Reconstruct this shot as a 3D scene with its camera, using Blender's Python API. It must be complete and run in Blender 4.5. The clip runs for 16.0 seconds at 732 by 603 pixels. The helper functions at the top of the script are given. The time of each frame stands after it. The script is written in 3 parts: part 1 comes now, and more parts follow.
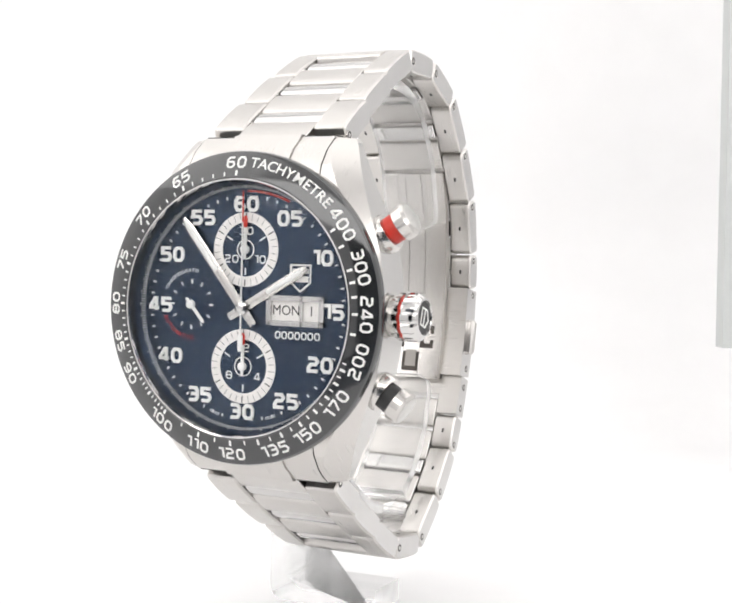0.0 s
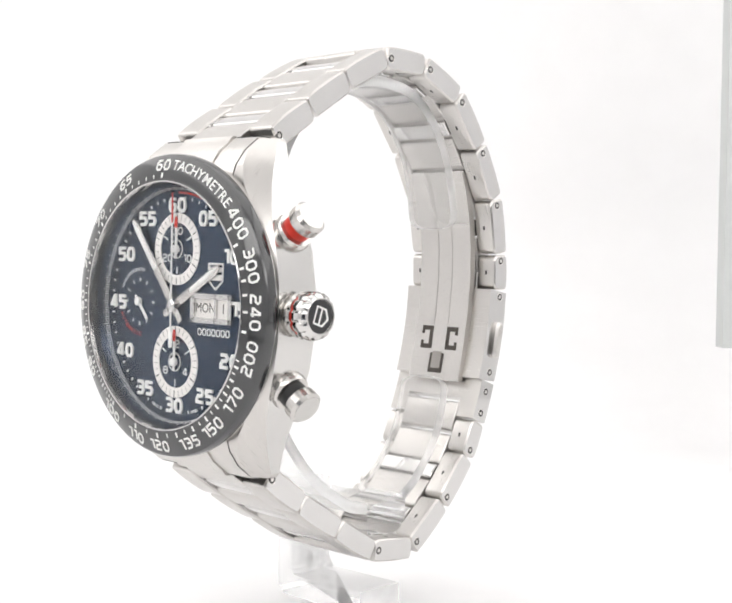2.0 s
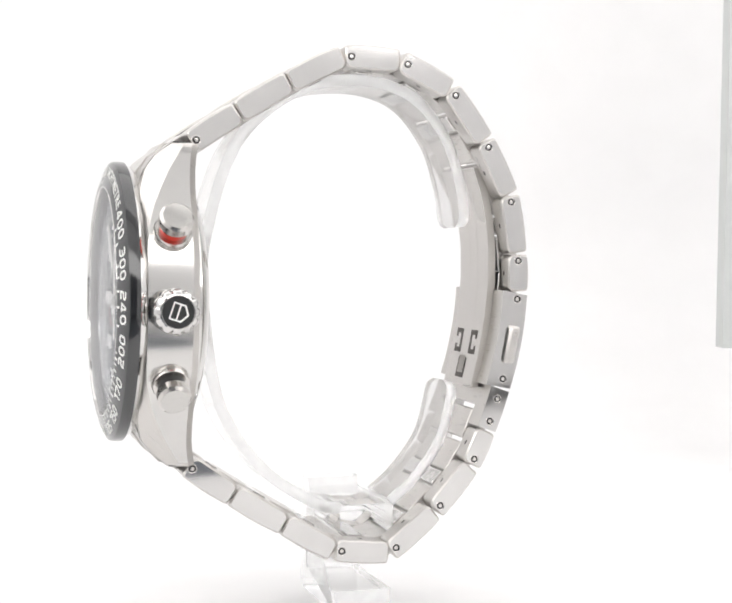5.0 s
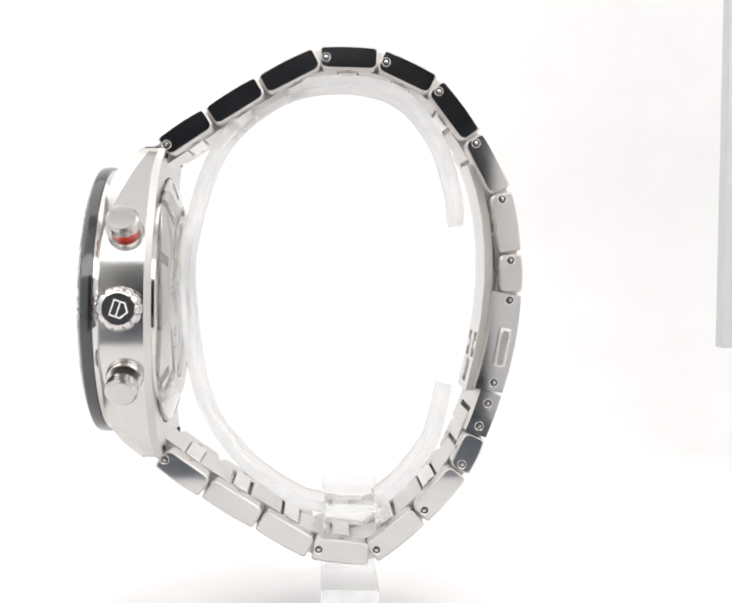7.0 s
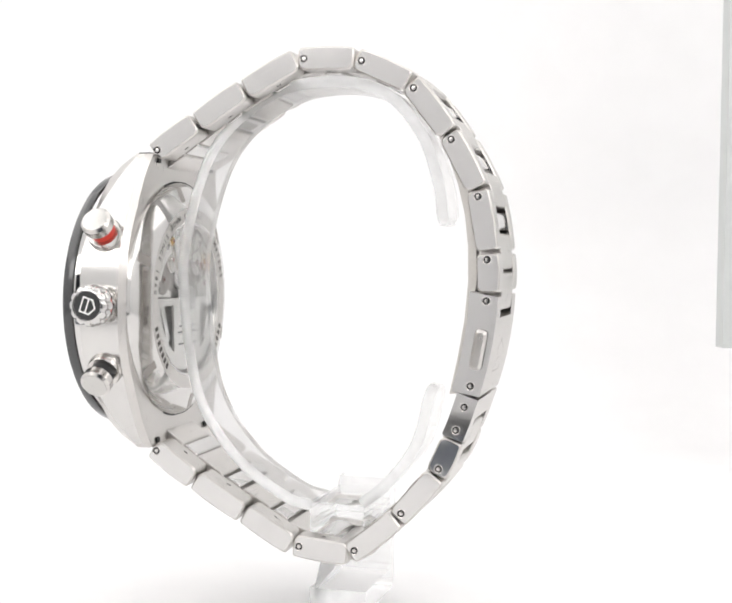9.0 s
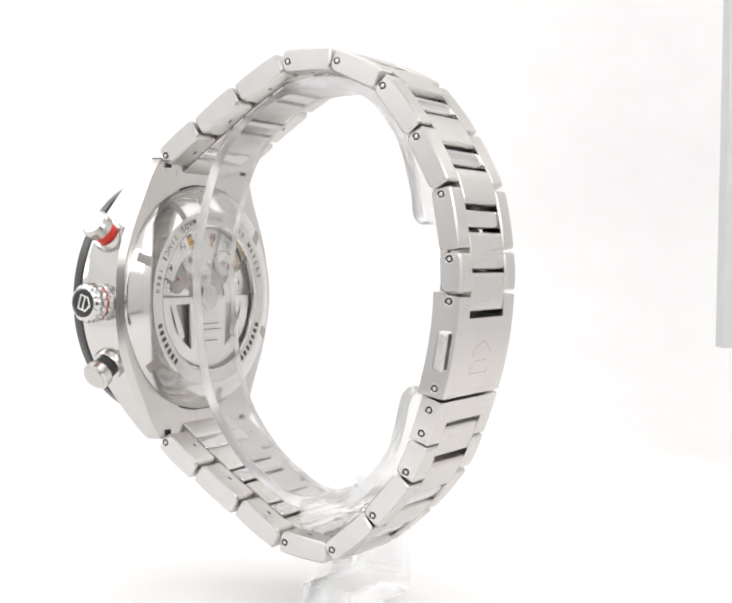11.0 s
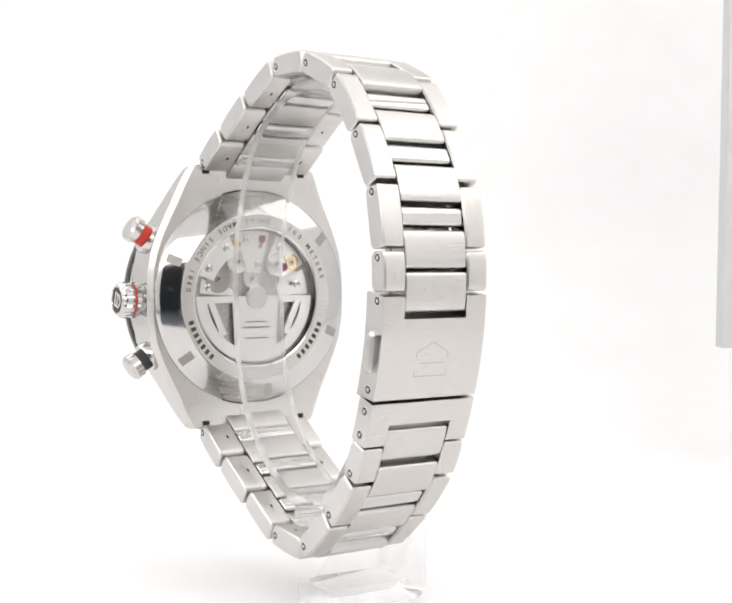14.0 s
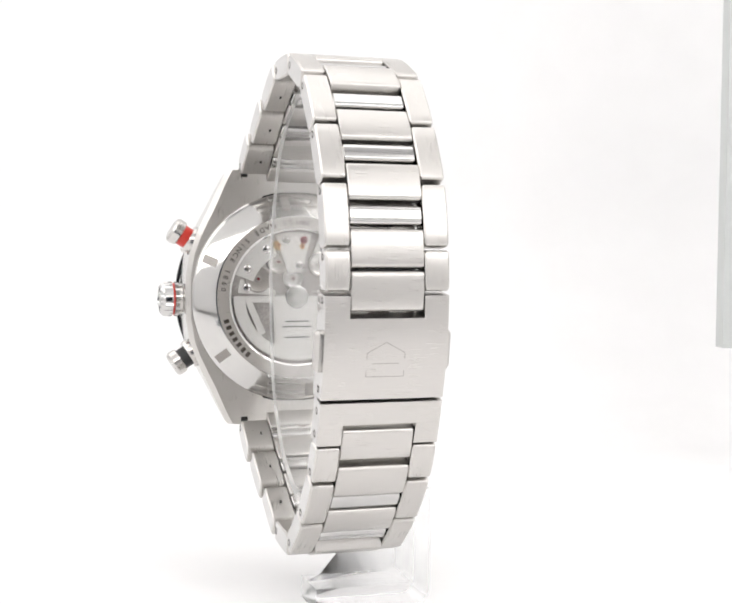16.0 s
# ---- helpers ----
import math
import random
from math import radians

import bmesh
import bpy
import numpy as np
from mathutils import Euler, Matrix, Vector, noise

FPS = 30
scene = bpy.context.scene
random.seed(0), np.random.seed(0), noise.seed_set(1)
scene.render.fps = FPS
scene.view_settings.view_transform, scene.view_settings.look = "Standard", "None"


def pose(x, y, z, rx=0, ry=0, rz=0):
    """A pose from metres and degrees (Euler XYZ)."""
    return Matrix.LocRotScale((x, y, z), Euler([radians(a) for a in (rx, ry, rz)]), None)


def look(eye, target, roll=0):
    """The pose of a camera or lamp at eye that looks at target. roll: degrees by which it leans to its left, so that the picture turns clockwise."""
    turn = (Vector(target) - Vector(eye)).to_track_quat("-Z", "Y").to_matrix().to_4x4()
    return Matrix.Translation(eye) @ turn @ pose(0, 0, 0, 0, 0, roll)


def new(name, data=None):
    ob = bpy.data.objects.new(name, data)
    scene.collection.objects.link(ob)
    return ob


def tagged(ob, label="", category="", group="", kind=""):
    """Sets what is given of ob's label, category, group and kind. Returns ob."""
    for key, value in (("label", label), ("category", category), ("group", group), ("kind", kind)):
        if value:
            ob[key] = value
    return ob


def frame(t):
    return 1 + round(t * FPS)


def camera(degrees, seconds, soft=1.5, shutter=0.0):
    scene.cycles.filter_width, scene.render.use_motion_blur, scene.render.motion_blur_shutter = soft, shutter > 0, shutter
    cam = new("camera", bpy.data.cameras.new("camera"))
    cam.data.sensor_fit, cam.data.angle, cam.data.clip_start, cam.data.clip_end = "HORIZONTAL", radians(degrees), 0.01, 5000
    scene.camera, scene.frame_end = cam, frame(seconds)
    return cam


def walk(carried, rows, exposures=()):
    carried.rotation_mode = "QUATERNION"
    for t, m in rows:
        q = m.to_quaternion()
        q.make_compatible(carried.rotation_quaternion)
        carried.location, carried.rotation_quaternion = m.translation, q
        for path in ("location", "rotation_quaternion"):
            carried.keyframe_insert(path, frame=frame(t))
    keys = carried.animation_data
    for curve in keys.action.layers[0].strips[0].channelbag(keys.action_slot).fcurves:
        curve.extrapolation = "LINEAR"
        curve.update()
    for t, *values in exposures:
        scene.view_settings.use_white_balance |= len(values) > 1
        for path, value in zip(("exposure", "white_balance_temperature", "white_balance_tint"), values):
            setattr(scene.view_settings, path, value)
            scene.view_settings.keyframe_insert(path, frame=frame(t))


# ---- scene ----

# The camera stands still; the turntable carries the watch and its stand.
FLOOR = 0.056          # height of the lens over the table, metres
cam = camera(33.39, 16.0, soft=2.1)
EYE = (0.0021, -0.2026, FLOOR)
AIM = (0.0021, 0.0, FLOOR - 0.2026 * math.tan(radians(1.634)))
walk(cam, [(0, look(EYE, AIM, 0.86)), (16, look(EYE, AIM, 0.86))])

# Turn of the table: seconds and degrees about the upright axis.
TURN = [(0.0, -25.64), (0.5, -29.96), (1.0, -34.40), (1.5, -38.85), (2.0, -43.45), (2.5, -48.09), (3.0, -52.60),
        (3.5, -57.05), (4.0, -61.55), (6.5, -83.54), (7.0, -87.75), (7.5, -91.98), (8.0, -96.31), (8.5, -100.66),
        (9.0, -104.95), (11.5, -125.75), (12.0, -129.65), (12.5, -133.63), (13.0, -137.65), (13.5, -141.70),
        (14.0, -145.90), (14.5, -150.07), (15.0, -154.22), (15.5, -158.40), (16.0, -162.71)]

# ---- light ----
world = bpy.data.worlds.new("world")
scene.world = world
world.use_nodes = True
world.node_tree.nodes["Background"].inputs[0].default_value = (0.9, 0.95, 1.0, 1)
world.node_tree.nodes["Background"].inputs[1].default_value = 0.02
scene.view_settings.exposure = 0.02


def area_lamp(name, eye, target, sx, sy, watts, colour=(1, 1, 1)):
    data = bpy.data.lights.new(name, "AREA")
    data.shape, data.size, data.size_y, data.energy, data.color = "RECTANGLE", sx, sy, watts, colour
    ob = new(name, data)
    ob.matrix_world = look(eye, target)
    return ob


area_lamp("top_light", (0, 0.075, 0.495), (0, 0.0751, 0), 0.54, 0.40, 0.60, (1.0, 0.985, 0.97))
area_lamp("side_light_west", (-0.295, -0.02, 0.21), (0, 0.0, 0.05), 0.50, 0.38, 0.72, (1.0, 0.98, 0.96))
area_lamp("side_light_east", (0.295, -0.02, 0.21), (0, 0.0, 0.05), 0.50, 0.38, 0.66, (1.0, 0.98, 0.96))
# Unseen lamps added to brighten the background card and the watch's front.
area_lamp("background_light", (0, -0.08, 0.49), (0, 0.30, 0.14), 0.40, 0.10, 0.05, (1.0, 0.985, 0.97))
area_lamp("front_light", (0, -0.212, 0.168), (0, 0.0, 0.13), 0.57, 0.075, 0.36, (1.0, 0.985, 0.97))


# ---- materials ----
def material(name):
    m = bpy.data.materials.new(name)
    m.use_nodes = True
    nt = m.node_tree
    return m, nt, nt.nodes["Principled BSDF"]


def node(nt, kind, **values):
    n = nt.nodes.new(kind)
    for key, value in values.items():
        n.inputs[key].default_value = value
    return n


def ramp(nt, fac, lo, hi, a=0.3, b=0.7):
    r = nt.nodes.new("ShaderNodeMapRange")
    r.inputs["From Min"].default_value, r.inputs["From Max"].default_value = a, b
    r.inputs["To Min"].default_value, r.inputs["To Max"].default_value = lo, hi
    nt.links.new(fac, r.inputs["Value"])
    return r.outputs["Result"]


def coords(nt, scale):
    tc = nt.nodes.new("ShaderNodeTexCoord")
    mp = nt.nodes.new("ShaderNodeMapping")
    mp.inputs["Scale"].default_value = scale
    nt.links.new(tc.outputs["Object"], mp.inputs["Vector"])
    return mp.outputs["Vector"]


def metal(name, colour, rough, scale, bump, wear=0.05, tint=0.06):
    """Steel: fine grain stretched by scale (per metre), faint smudges over it."""
    m, nt, p = material(name)
    p.inputs["Metallic"].default_value = 1.0
    grain = node(nt, "ShaderNodeTexNoise", Scale=1.0, Detail=3.0)
    nt.links.new(coords(nt, scale), grain.inputs["Vector"])
    smudge = node(nt, "ShaderNodeTexNoise", Scale=260.0, Detail=4.0)
    nt.links.new(coords(nt, (1, 1, 1)), smudge.inputs["Vector"])
    mix = nt.nodes.new("ShaderNodeMath")
    mix.operation = "ADD"
    nt.links.new(ramp(nt, grain.outputs["Fac"], rough - wear, rough + wear), mix.inputs[0])
    nt.links.new(ramp(nt, smudge.outputs["Fac"], -wear * 0.5, wear * 0.5), mix.inputs[1])
    nt.links.new(mix.outputs[0], p.inputs["Roughness"])
    tone = nt.nodes.new("ShaderNodeMix")
    tone.data_type = "RGBA"
    nt.links.new(ramp(nt, grain.outputs["Fac"], 0, 1), tone.inputs["Factor"])
    tone.inputs[6].default_value = (*[c * (1 - tint) for c in colour], 1)
    tone.inputs[7].default_value = (*[min(1, c * (1 + tint)) for c in colour], 1)
    nt.links.new(tone.outputs[2], p.inputs["Base Color"])
    if bump:
        b = node(nt, "ShaderNodeBump", Strength=bump, Distance=0.00002)
        nt.links.new(grain.outputs["Fac"], b.inputs["Height"])
        nt.links.new(b.outputs[0], p.inputs["Normal"])
    return m


def plain(name, colour, rough, metallic=0.0, vary=0.06, scale=900.0, coat=0.0):
    m, nt, p = material(name)
    p.inputs["Metallic"].default_value, p.inputs["Coat Weight"].default_value = metallic, coat
    n = node(nt, "ShaderNodeTexNoise", Scale=scale, Detail=4.0)
    nt.links.new(coords(nt, (1, 1, 1)), n.inputs["Vector"])
    tone = nt.nodes.new("ShaderNodeMix")
    tone.data_type = "RGBA"
    nt.links.new(ramp(nt, n.outputs["Fac"], 0, 1), tone.inputs["Factor"])
    tone.inputs[6].default_value = (*[c * (1 - vary) for c in colour], 1)
    tone.inputs[7].default_value = (*[min(1, c * (1 + vary)) for c in colour], 1)
    nt.links.new(tone.outputs[2], p.inputs["Base Color"])
    nt.links.new(ramp(nt, n.outputs["Fac"], max(0, rough * 0.85), min(1, rough * 1.15)), p.inputs["Roughness"])
    return m


def pane(name, reflect, rough=0.02, tint=(1, 1, 1)):
    """Clear sheet: lets light straight through with a faint tint, gloss grows towards grazing."""
    m, nt, p = material(name)
    through_it, gloss = nt.nodes.new("ShaderNodeBsdfTransparent"), nt.nodes.new("ShaderNodeBsdfGlossy")
    gloss.inputs["Roughness"].default_value = rough
    through_it.inputs["Color"].default_value = (*tint, 1)
    mix, facing = nt.nodes.new("ShaderNodeMixShader"), node(nt, "ShaderNodeLayerWeight", Blend=0.5)
    power, scaled = nt.nodes.new("ShaderNodeMath"), nt.nodes.new("ShaderNodeMath")
    power.operation, power.inputs[1].default_value = "POWER", 4.0
    scaled.operation, scaled.inputs[1].default_value, scaled.inputs[2].default_value = "MULTIPLY_ADD", 0.75, reflect
    nt.links.new(facing.outputs["Facing"], power.inputs[0])
    nt.links.new(power.outputs[0], scaled.inputs[0])
    nt.links.new(scaled.outputs[0], mix.inputs[0])
    nt.links.new(through_it.outputs[0], mix.inputs[1])
    nt.links.new(gloss.outputs[0], mix.inputs[2])
    nt.links.new(mix.outputs[0], nt.nodes["Material Output"].inputs["Surface"])
    nt.nodes.remove(p)
    return m


STEEL = (0.60, 0.58, 0.558)
BRUSH_UP = metal("brushed_steel_lengthwise", STEEL, 0.30, (14000, 300, 300), 0.008, 0.03, 0.022)
BRUSH_ACROSS = metal("brushed_steel_across", STEEL, 0.30, (300, 14000, 14000), 0.008, 0.03, 0.022)
SATIN = metal("satin_steel", STEEL, 0.2, (5000, 5000, 5000), 0.0, 0.02)
POLISH = metal("polished_steel", (0.62, 0.61, 0.60), 0.07, (260, 260, 260), 0.0, 0.01, 0.02)
CERAMIC = plain("black_bezel_insert", (0.022, 0.023, 0.025), 0.09)
CERAMIC.node_tree.nodes["Principled BSDF"].inputs["IOR"].default_value = 1.78
WHITE_PRINT = plain("white_print", (0.82, 0.82, 0.80), 0.5)
LUME = plain("white_lume", (0.87, 0.87, 0.85), 0.45)
RED = plain("red_lacquer", (0.62, 0.035, 0.02), 0.35)
BLACK = plain("black_rubber", (0.02, 0.02, 0.021), 0.45)
# Near black for ink and for the shade in gaps, holes and grooves.
DARK = plain("dark_gap", (0.010, 0.0095, 0.009), 0.6)
# Shade of the clasp cutouts and engraved text, put into the colour.
RECESS_SHADE = plain("recess_shade", (0.075, 0.066, 0.058), 0.4, 0.6)
SILVER_RING = plain("silvered_ring", (0.84, 0.815, 0.79), 0.4, vary=0.03)


def acrylic(name, rough, ior=1.45, haze=0.0):
    """Solid clear acrylic that bends what is seen through it, with a faint white haze."""
    m, nt, p = material(name)
    p.inputs["Base Color"].default_value = (1, 1, 1, 1)
    p.inputs["Transmission Weight"].default_value, p.inputs["IOR"].default_value = 1.0, ior
    n = node(nt, "ShaderNodeTexNoise", Scale=400.0, Detail=3.0)
    nt.links.new(coords(nt, (1, 1, 1)), n.inputs["Vector"])
    nt.links.new(ramp(nt, n.outputs["Fac"], rough * 0.7, rough * 1.3), p.inputs["Roughness"])
    cloud, mix = nt.nodes.new("ShaderNodeBsdfTranslucent"), nt.nodes.new("ShaderNodeMixShader")
    cloud.inputs["Color"].default_value = (0.97, 0.975, 0.975, 1)
    nt.links.new(ramp(nt, n.outputs["Fac"], haze * 0.95, haze * 1.05), mix.inputs[0])
    nt.links.new(p.outputs[0], mix.inputs[1])
    nt.links.new(cloud.outputs[0], mix.inputs[2])
    nt.links.new(mix.outputs[0], nt.nodes["Material Output"].inputs["Surface"])
    return m


def frosted(name, cloud):
    """Edge of clear sheet: part of the light goes straight on, the rest is scattered white, in place of light guided to
    the edge.
    """
    m, nt, p = material(name)
    straight, over, under = [nt.nodes.new("ShaderNodeBsdf" + k) for k in ("Transparent", "Diffuse", "Translucent")]
    over.inputs["Color"].default_value = under.inputs["Color"].default_value = (0.97, 0.975, 0.975, 1)
    white, mix = nt.nodes.new("ShaderNodeMixShader"), nt.nodes.new("ShaderNodeMixShader")
    nt.links.new(over.outputs[0], white.inputs[1])
    nt.links.new(under.outputs[0], white.inputs[2])
    grain = node(nt, "ShaderNodeTexNoise", Scale=300.0, Detail=3.0)
    nt.links.new(coords(nt, (1, 1, 1)), grain.inputs["Vector"])
    nt.links.new(ramp(nt, grain.outputs["Fac"], cloud - 0.03, cloud + 0.03), mix.inputs[0])
    nt.links.new(straight.outputs[0], mix.inputs[1])
    nt.links.new(white.outputs[0], mix.inputs[2])
    nt.links.new(mix.outputs[0], nt.nodes["Material Output"].inputs["Surface"])
    nt.nodes.remove(p)
    return m


# White mixed in imitates the bright light along clear edges.
WHITE_EDGE = frosted("whitened_acrylic_edge", 0.3)
RIDGED = acrylic("ridged_acrylic", 0.03, 1.18, 0.1)
ACRYLIC = acrylic("clear_acrylic", 0.02, 1.25, 0.18)
SAPPHIRE = pane("coated_sapphire", 0.012)
# Darker copy of the steel, with the shade of slots and engraving in it.
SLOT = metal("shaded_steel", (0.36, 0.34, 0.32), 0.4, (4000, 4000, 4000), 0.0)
FLANK = metal("polished_flank", (0.60, 0.59, 0.575), 0.16, (300, 300, 300), 0.0, 0.01, 0.02)
BACK_STEEL = metal("polished_back", (0.60, 0.59, 0.575), 0.095, (300, 300, 300), 0.0, 0.012, 0.02)
PLATE = metal("grained_plate", (0.42, 0.40, 0.385), 0.42, (2500, 2500, 2500), 0.06, 0.05, 0.2)
BLADE = metal("tumbled_blade_edge", (0.60, 0.58, 0.55), 0.55, (4000, 4000, 4000), 0.0)
CAP_FACE = metal("turned_button_face", (0.56, 0.55, 0.53), 0.24, (9000, 900, 9000), 0.01, 0.03, 0.03)
RHODIUM = metal("plated_rotor", (0.74, 0.73, 0.71), 0.42, (300, 300, 3000), 0.02, 0.04, 0.03)
GOLD = metal("gold_wheels", (0.75, 0.5, 0.2), 0.25, (4000, 4000, 4000), 0.1)
RUBY = plain("ruby_jewel", (0.22, 0.03, 0.05), 0.1, coat=1.0)


def dial_blue():
    """Sunburst lacquer: dark blue with fine rays about the dial's centre."""
    m, nt, p = material("blue_sunburst_lacquer")
    p.inputs["Metallic"].default_value, p.inputs["Roughness"].default_value = 0.75, 0.27
    around = nt.nodes.new("ShaderNodeTangent")
    around.direction_type, around.axis = "RADIAL", "Y"
    nt.links.new(around.outputs[0], p.inputs["Tangent"])
    p.inputs["Anisotropic"].default_value, p.inputs["Anisotropic Rotation"].default_value = 0.9, 0.25
    n = node(nt, "ShaderNodeTexNoise", Scale=9000.0, Detail=2.0)
    nt.links.new(coords(nt, (1, 1, 1)), n.inputs["Vector"])
    tone = nt.nodes.new("ShaderNodeMix")
    tone.data_type = "RGBA"
    nt.links.new(ramp(nt, n.outputs["Fac"], 0, 1), tone.inputs["Factor"])
    tone.inputs[6].default_value, tone.inputs[7].default_value = (0.025, 0.042, 0.075, 1), (0.028, 0.046, 0.081, 1)
    nt.links.new(tone.outputs[2], p.inputs["Base Color"])
    return m


BLUE = dial_blue()
CARD = plain("white_card", (0.86, 0.86, 0.865), 0.75, vary=0.012, scale=60.0)
TABLE = plain("white_board", (0.885, 0.882, 0.885), 0.5, vary=0.014, scale=90.0)
BACKDROP = plain("background_card", (0.875, 0.872, 0.875), 0.75, vary=0.012, scale=60.0)
GREY_PANEL = plain("grey_plastic", (0.56, 0.58, 0.57), 0.5, vary=0.02)
DIM = plain("dark_lining", (0.105, 0.118, 0.142), 0.9)

# ---- helpers of this scene: lengths in millimetres, x to three o'clock, y to the back, z to twelve ----
MM = 0.001
SEAT = pose(0.00255, 0, FLOOR, 0, 0.77, 0) @ Matrix.Diagonal((MM, MM, MM, 1))
UPRIGHT = pose(0.00255, 0, FLOOR) @ Matrix.Diagonal((MM, MM, MM, 1))
HUB = -5.9             # height of the dial's centre


def part(name, bm, mat, parent, label="", seat=SEAT, smooth=30, sides=None, limit=0.8):
    """Links a bmesh as one mesh under parent; sides: the finish of the faces that look along x."""
    bmesh.ops.recalc_face_normals(bm, faces=bm.faces)
    if sides:
        for f in bm.faces:
            f.normal_update()
            f.material_index = int(abs(f.normal.x) > limit)
    bm.transform(seat)
    me = bpy.data.meshes.new(name)
    bm.to_mesh(me)
    bm.free()
    me.materials.append(mat)
    if sides:
        me.materials.append(sides)
    if smooth:
        me.shade_smooth()
        me.set_sharp_from_angle(angle=radians(smooth))
    ob = new(name, me)
    ob.parent = parent
    return tagged(ob, label)


def loft(bm, rings, cap=True):
    """Closed rings of equal count joined into a skin."""
    vs = [[bm.verts.new(p) for p in ring] for ring in rings]
    n = len(vs[0])
    for a, b in zip(vs, vs[1:]):
        for i in range(n):
            bm.faces.new((a[i], a[(i + 1) % n], b[(i + 1) % n], b[i]))
    if cap:
        bm.faces.new(vs[0][::-1])
        bm.faces.new(vs[-1])
    return bm


def lathe(profile, centre=(0, 0, HUB), steps=96, bm=None, close=False):
    """Profile of (radius, y) turned about the axis along y."""
    bm = bm or bmesh.new()
    rows = []
    for r, y in profile:
        if r < 1e-6:
            rows.append([bm.verts.new((centre[0], y, centre[2]))])
        else:
            rows.append([bm.verts.new((centre[0] + r * math.sin(2 * math.pi * i / steps), y,
                                       centre[2] + r * math.cos(2 * math.pi * i / steps))) for i in range(steps)])
    pairs = list(zip(rows, rows[1:])) + ([(rows[-1], rows[0])] if close else [])
    for a, b in pairs:
        for i in range(steps):
            j = (i + 1) % steps
            if len(a) == 1 and len(b) == 1:
                continue
            if len(a) == 1:
                bm.faces.new((a[0], b[j], b[i]))
            elif len(b) == 1:
                bm.faces.new((a[i], a[j], b[0]))
            else:
                bm.faces.new((a[i], a[j], b[j], b[i]))
    return bm


def spun(profile, base, way, steps=40, flutes=0, depth=0.0, bm=None):
    """Profile of (along, radius) turned about an axis from base along way; flutes notch the rim."""
    bm = bm or bmesh.new()
    w = Vector(way).normalized()
    u = w.orthogonal().normalized()
    v = w.cross(u)
    rings = []
    for s, r in profile:
        ring = []
        for i in range(steps):
            a = 2 * math.pi * i / steps
            rr = r - depth * max(0.0, math.cos(flutes * a)) ** 2 if flutes and r > 2.9 else r
            ring.append(Vector(base) + w * s + (u * math.cos(a) + v * math.sin(a)) * max(rr, 1e-3))
        rings.append(ring)
    return loft(bm, rings)


def slab(bm, x0, x1, y0, y1, z0, z1, m=None):
    """A box."""
    vs = [bm.verts.new((x, y, z)) for x in (x0, x1) for y in (y0, y1) for z in (z0, z1)]
    for f in ((0, 1, 3, 2), (4, 6, 7, 5), (0, 4, 5, 1), (2, 3, 7, 6), (0, 2, 6, 4), (1, 5, 7, 3)):
        bm.faces.new([vs[i] for i in f])
    if m:
        bmesh.ops.transform(bm, matrix=m, verts=vs)
    return bm


def prism(bm, outline, y0, y1):
    """Outline of (x, z) given depth along y."""
    return loft(bm, [[(x, y0, z) for x, z in outline], [(x, y1, z) for x, z in outline]])


def bevelled(bm, width, angle=35, segments=2):
    edges = [e for e in bm.edges if len(e.link_faces) == 2 and e.calc_face_angle(0) > radians(angle)]
    bmesh.ops.bevel(bm, geom=edges, offset=width, segments=segments, affect="EDGES", clamp_overlap=True)
    return bm


def lettering(text, size, thick=0.06, bold=0.0, wide=1.0):
    """A bmesh of the built-in font's letters, centred, in the plane of x and y, facing z."""
    cu = bpy.data.curves.new("lettering", "FONT")
    cu.body, cu.size, cu.align_x, cu.align_y = text, size, "CENTER", "CENTER"
    cu.extrude, cu.offset, cu.resolution_u = thick / 2, bold, 3
    ob = new("lettering", cu)
    me = bpy.data.meshes.new_from_object(ob.evaluated_get(bpy.context.evaluated_depsgraph_get()))
    bpy.data.objects.remove(ob)
    bpy.data.curves.remove(cu)
    bm = bmesh.new()
    bm.from_mesh(me)
    bpy.data.meshes.remove(me)
    bm.transform(Matrix.Diagonal((wide, 1, 1, 1)))
    return bm


def ribbon(bm, pts, wide, thick, closed=False):
    """A mitred stroke of even width along pts, in the plane of x and y, facing z."""
    vs = [Vector(p) for p in pts]
    n = len(vs)
    rows = []
    for i, p in enumerate(vs):
        a = (p - vs[i - 1]).normalized() if i or closed else None
        b = (vs[(i + 1) % n] - p).normalized() if i < n - 1 or closed else None
        a, b = a or b, b or a
        m = Vector((-a.y - b.y, a.x + b.x)).normalized()
        m *= wide / 2 / max(0.5, m.dot(Vector((-a.y, a.x))))
        l, r = p + m, p - m
        rows.append([(l.x, l.y, -thick / 2), (r.x, r.y, -thick / 2), (r.x, r.y, thick / 2), (l.x, l.y, thick / 2)])
    return loft(bm, rows + rows[:1] if closed else rows, not closed)


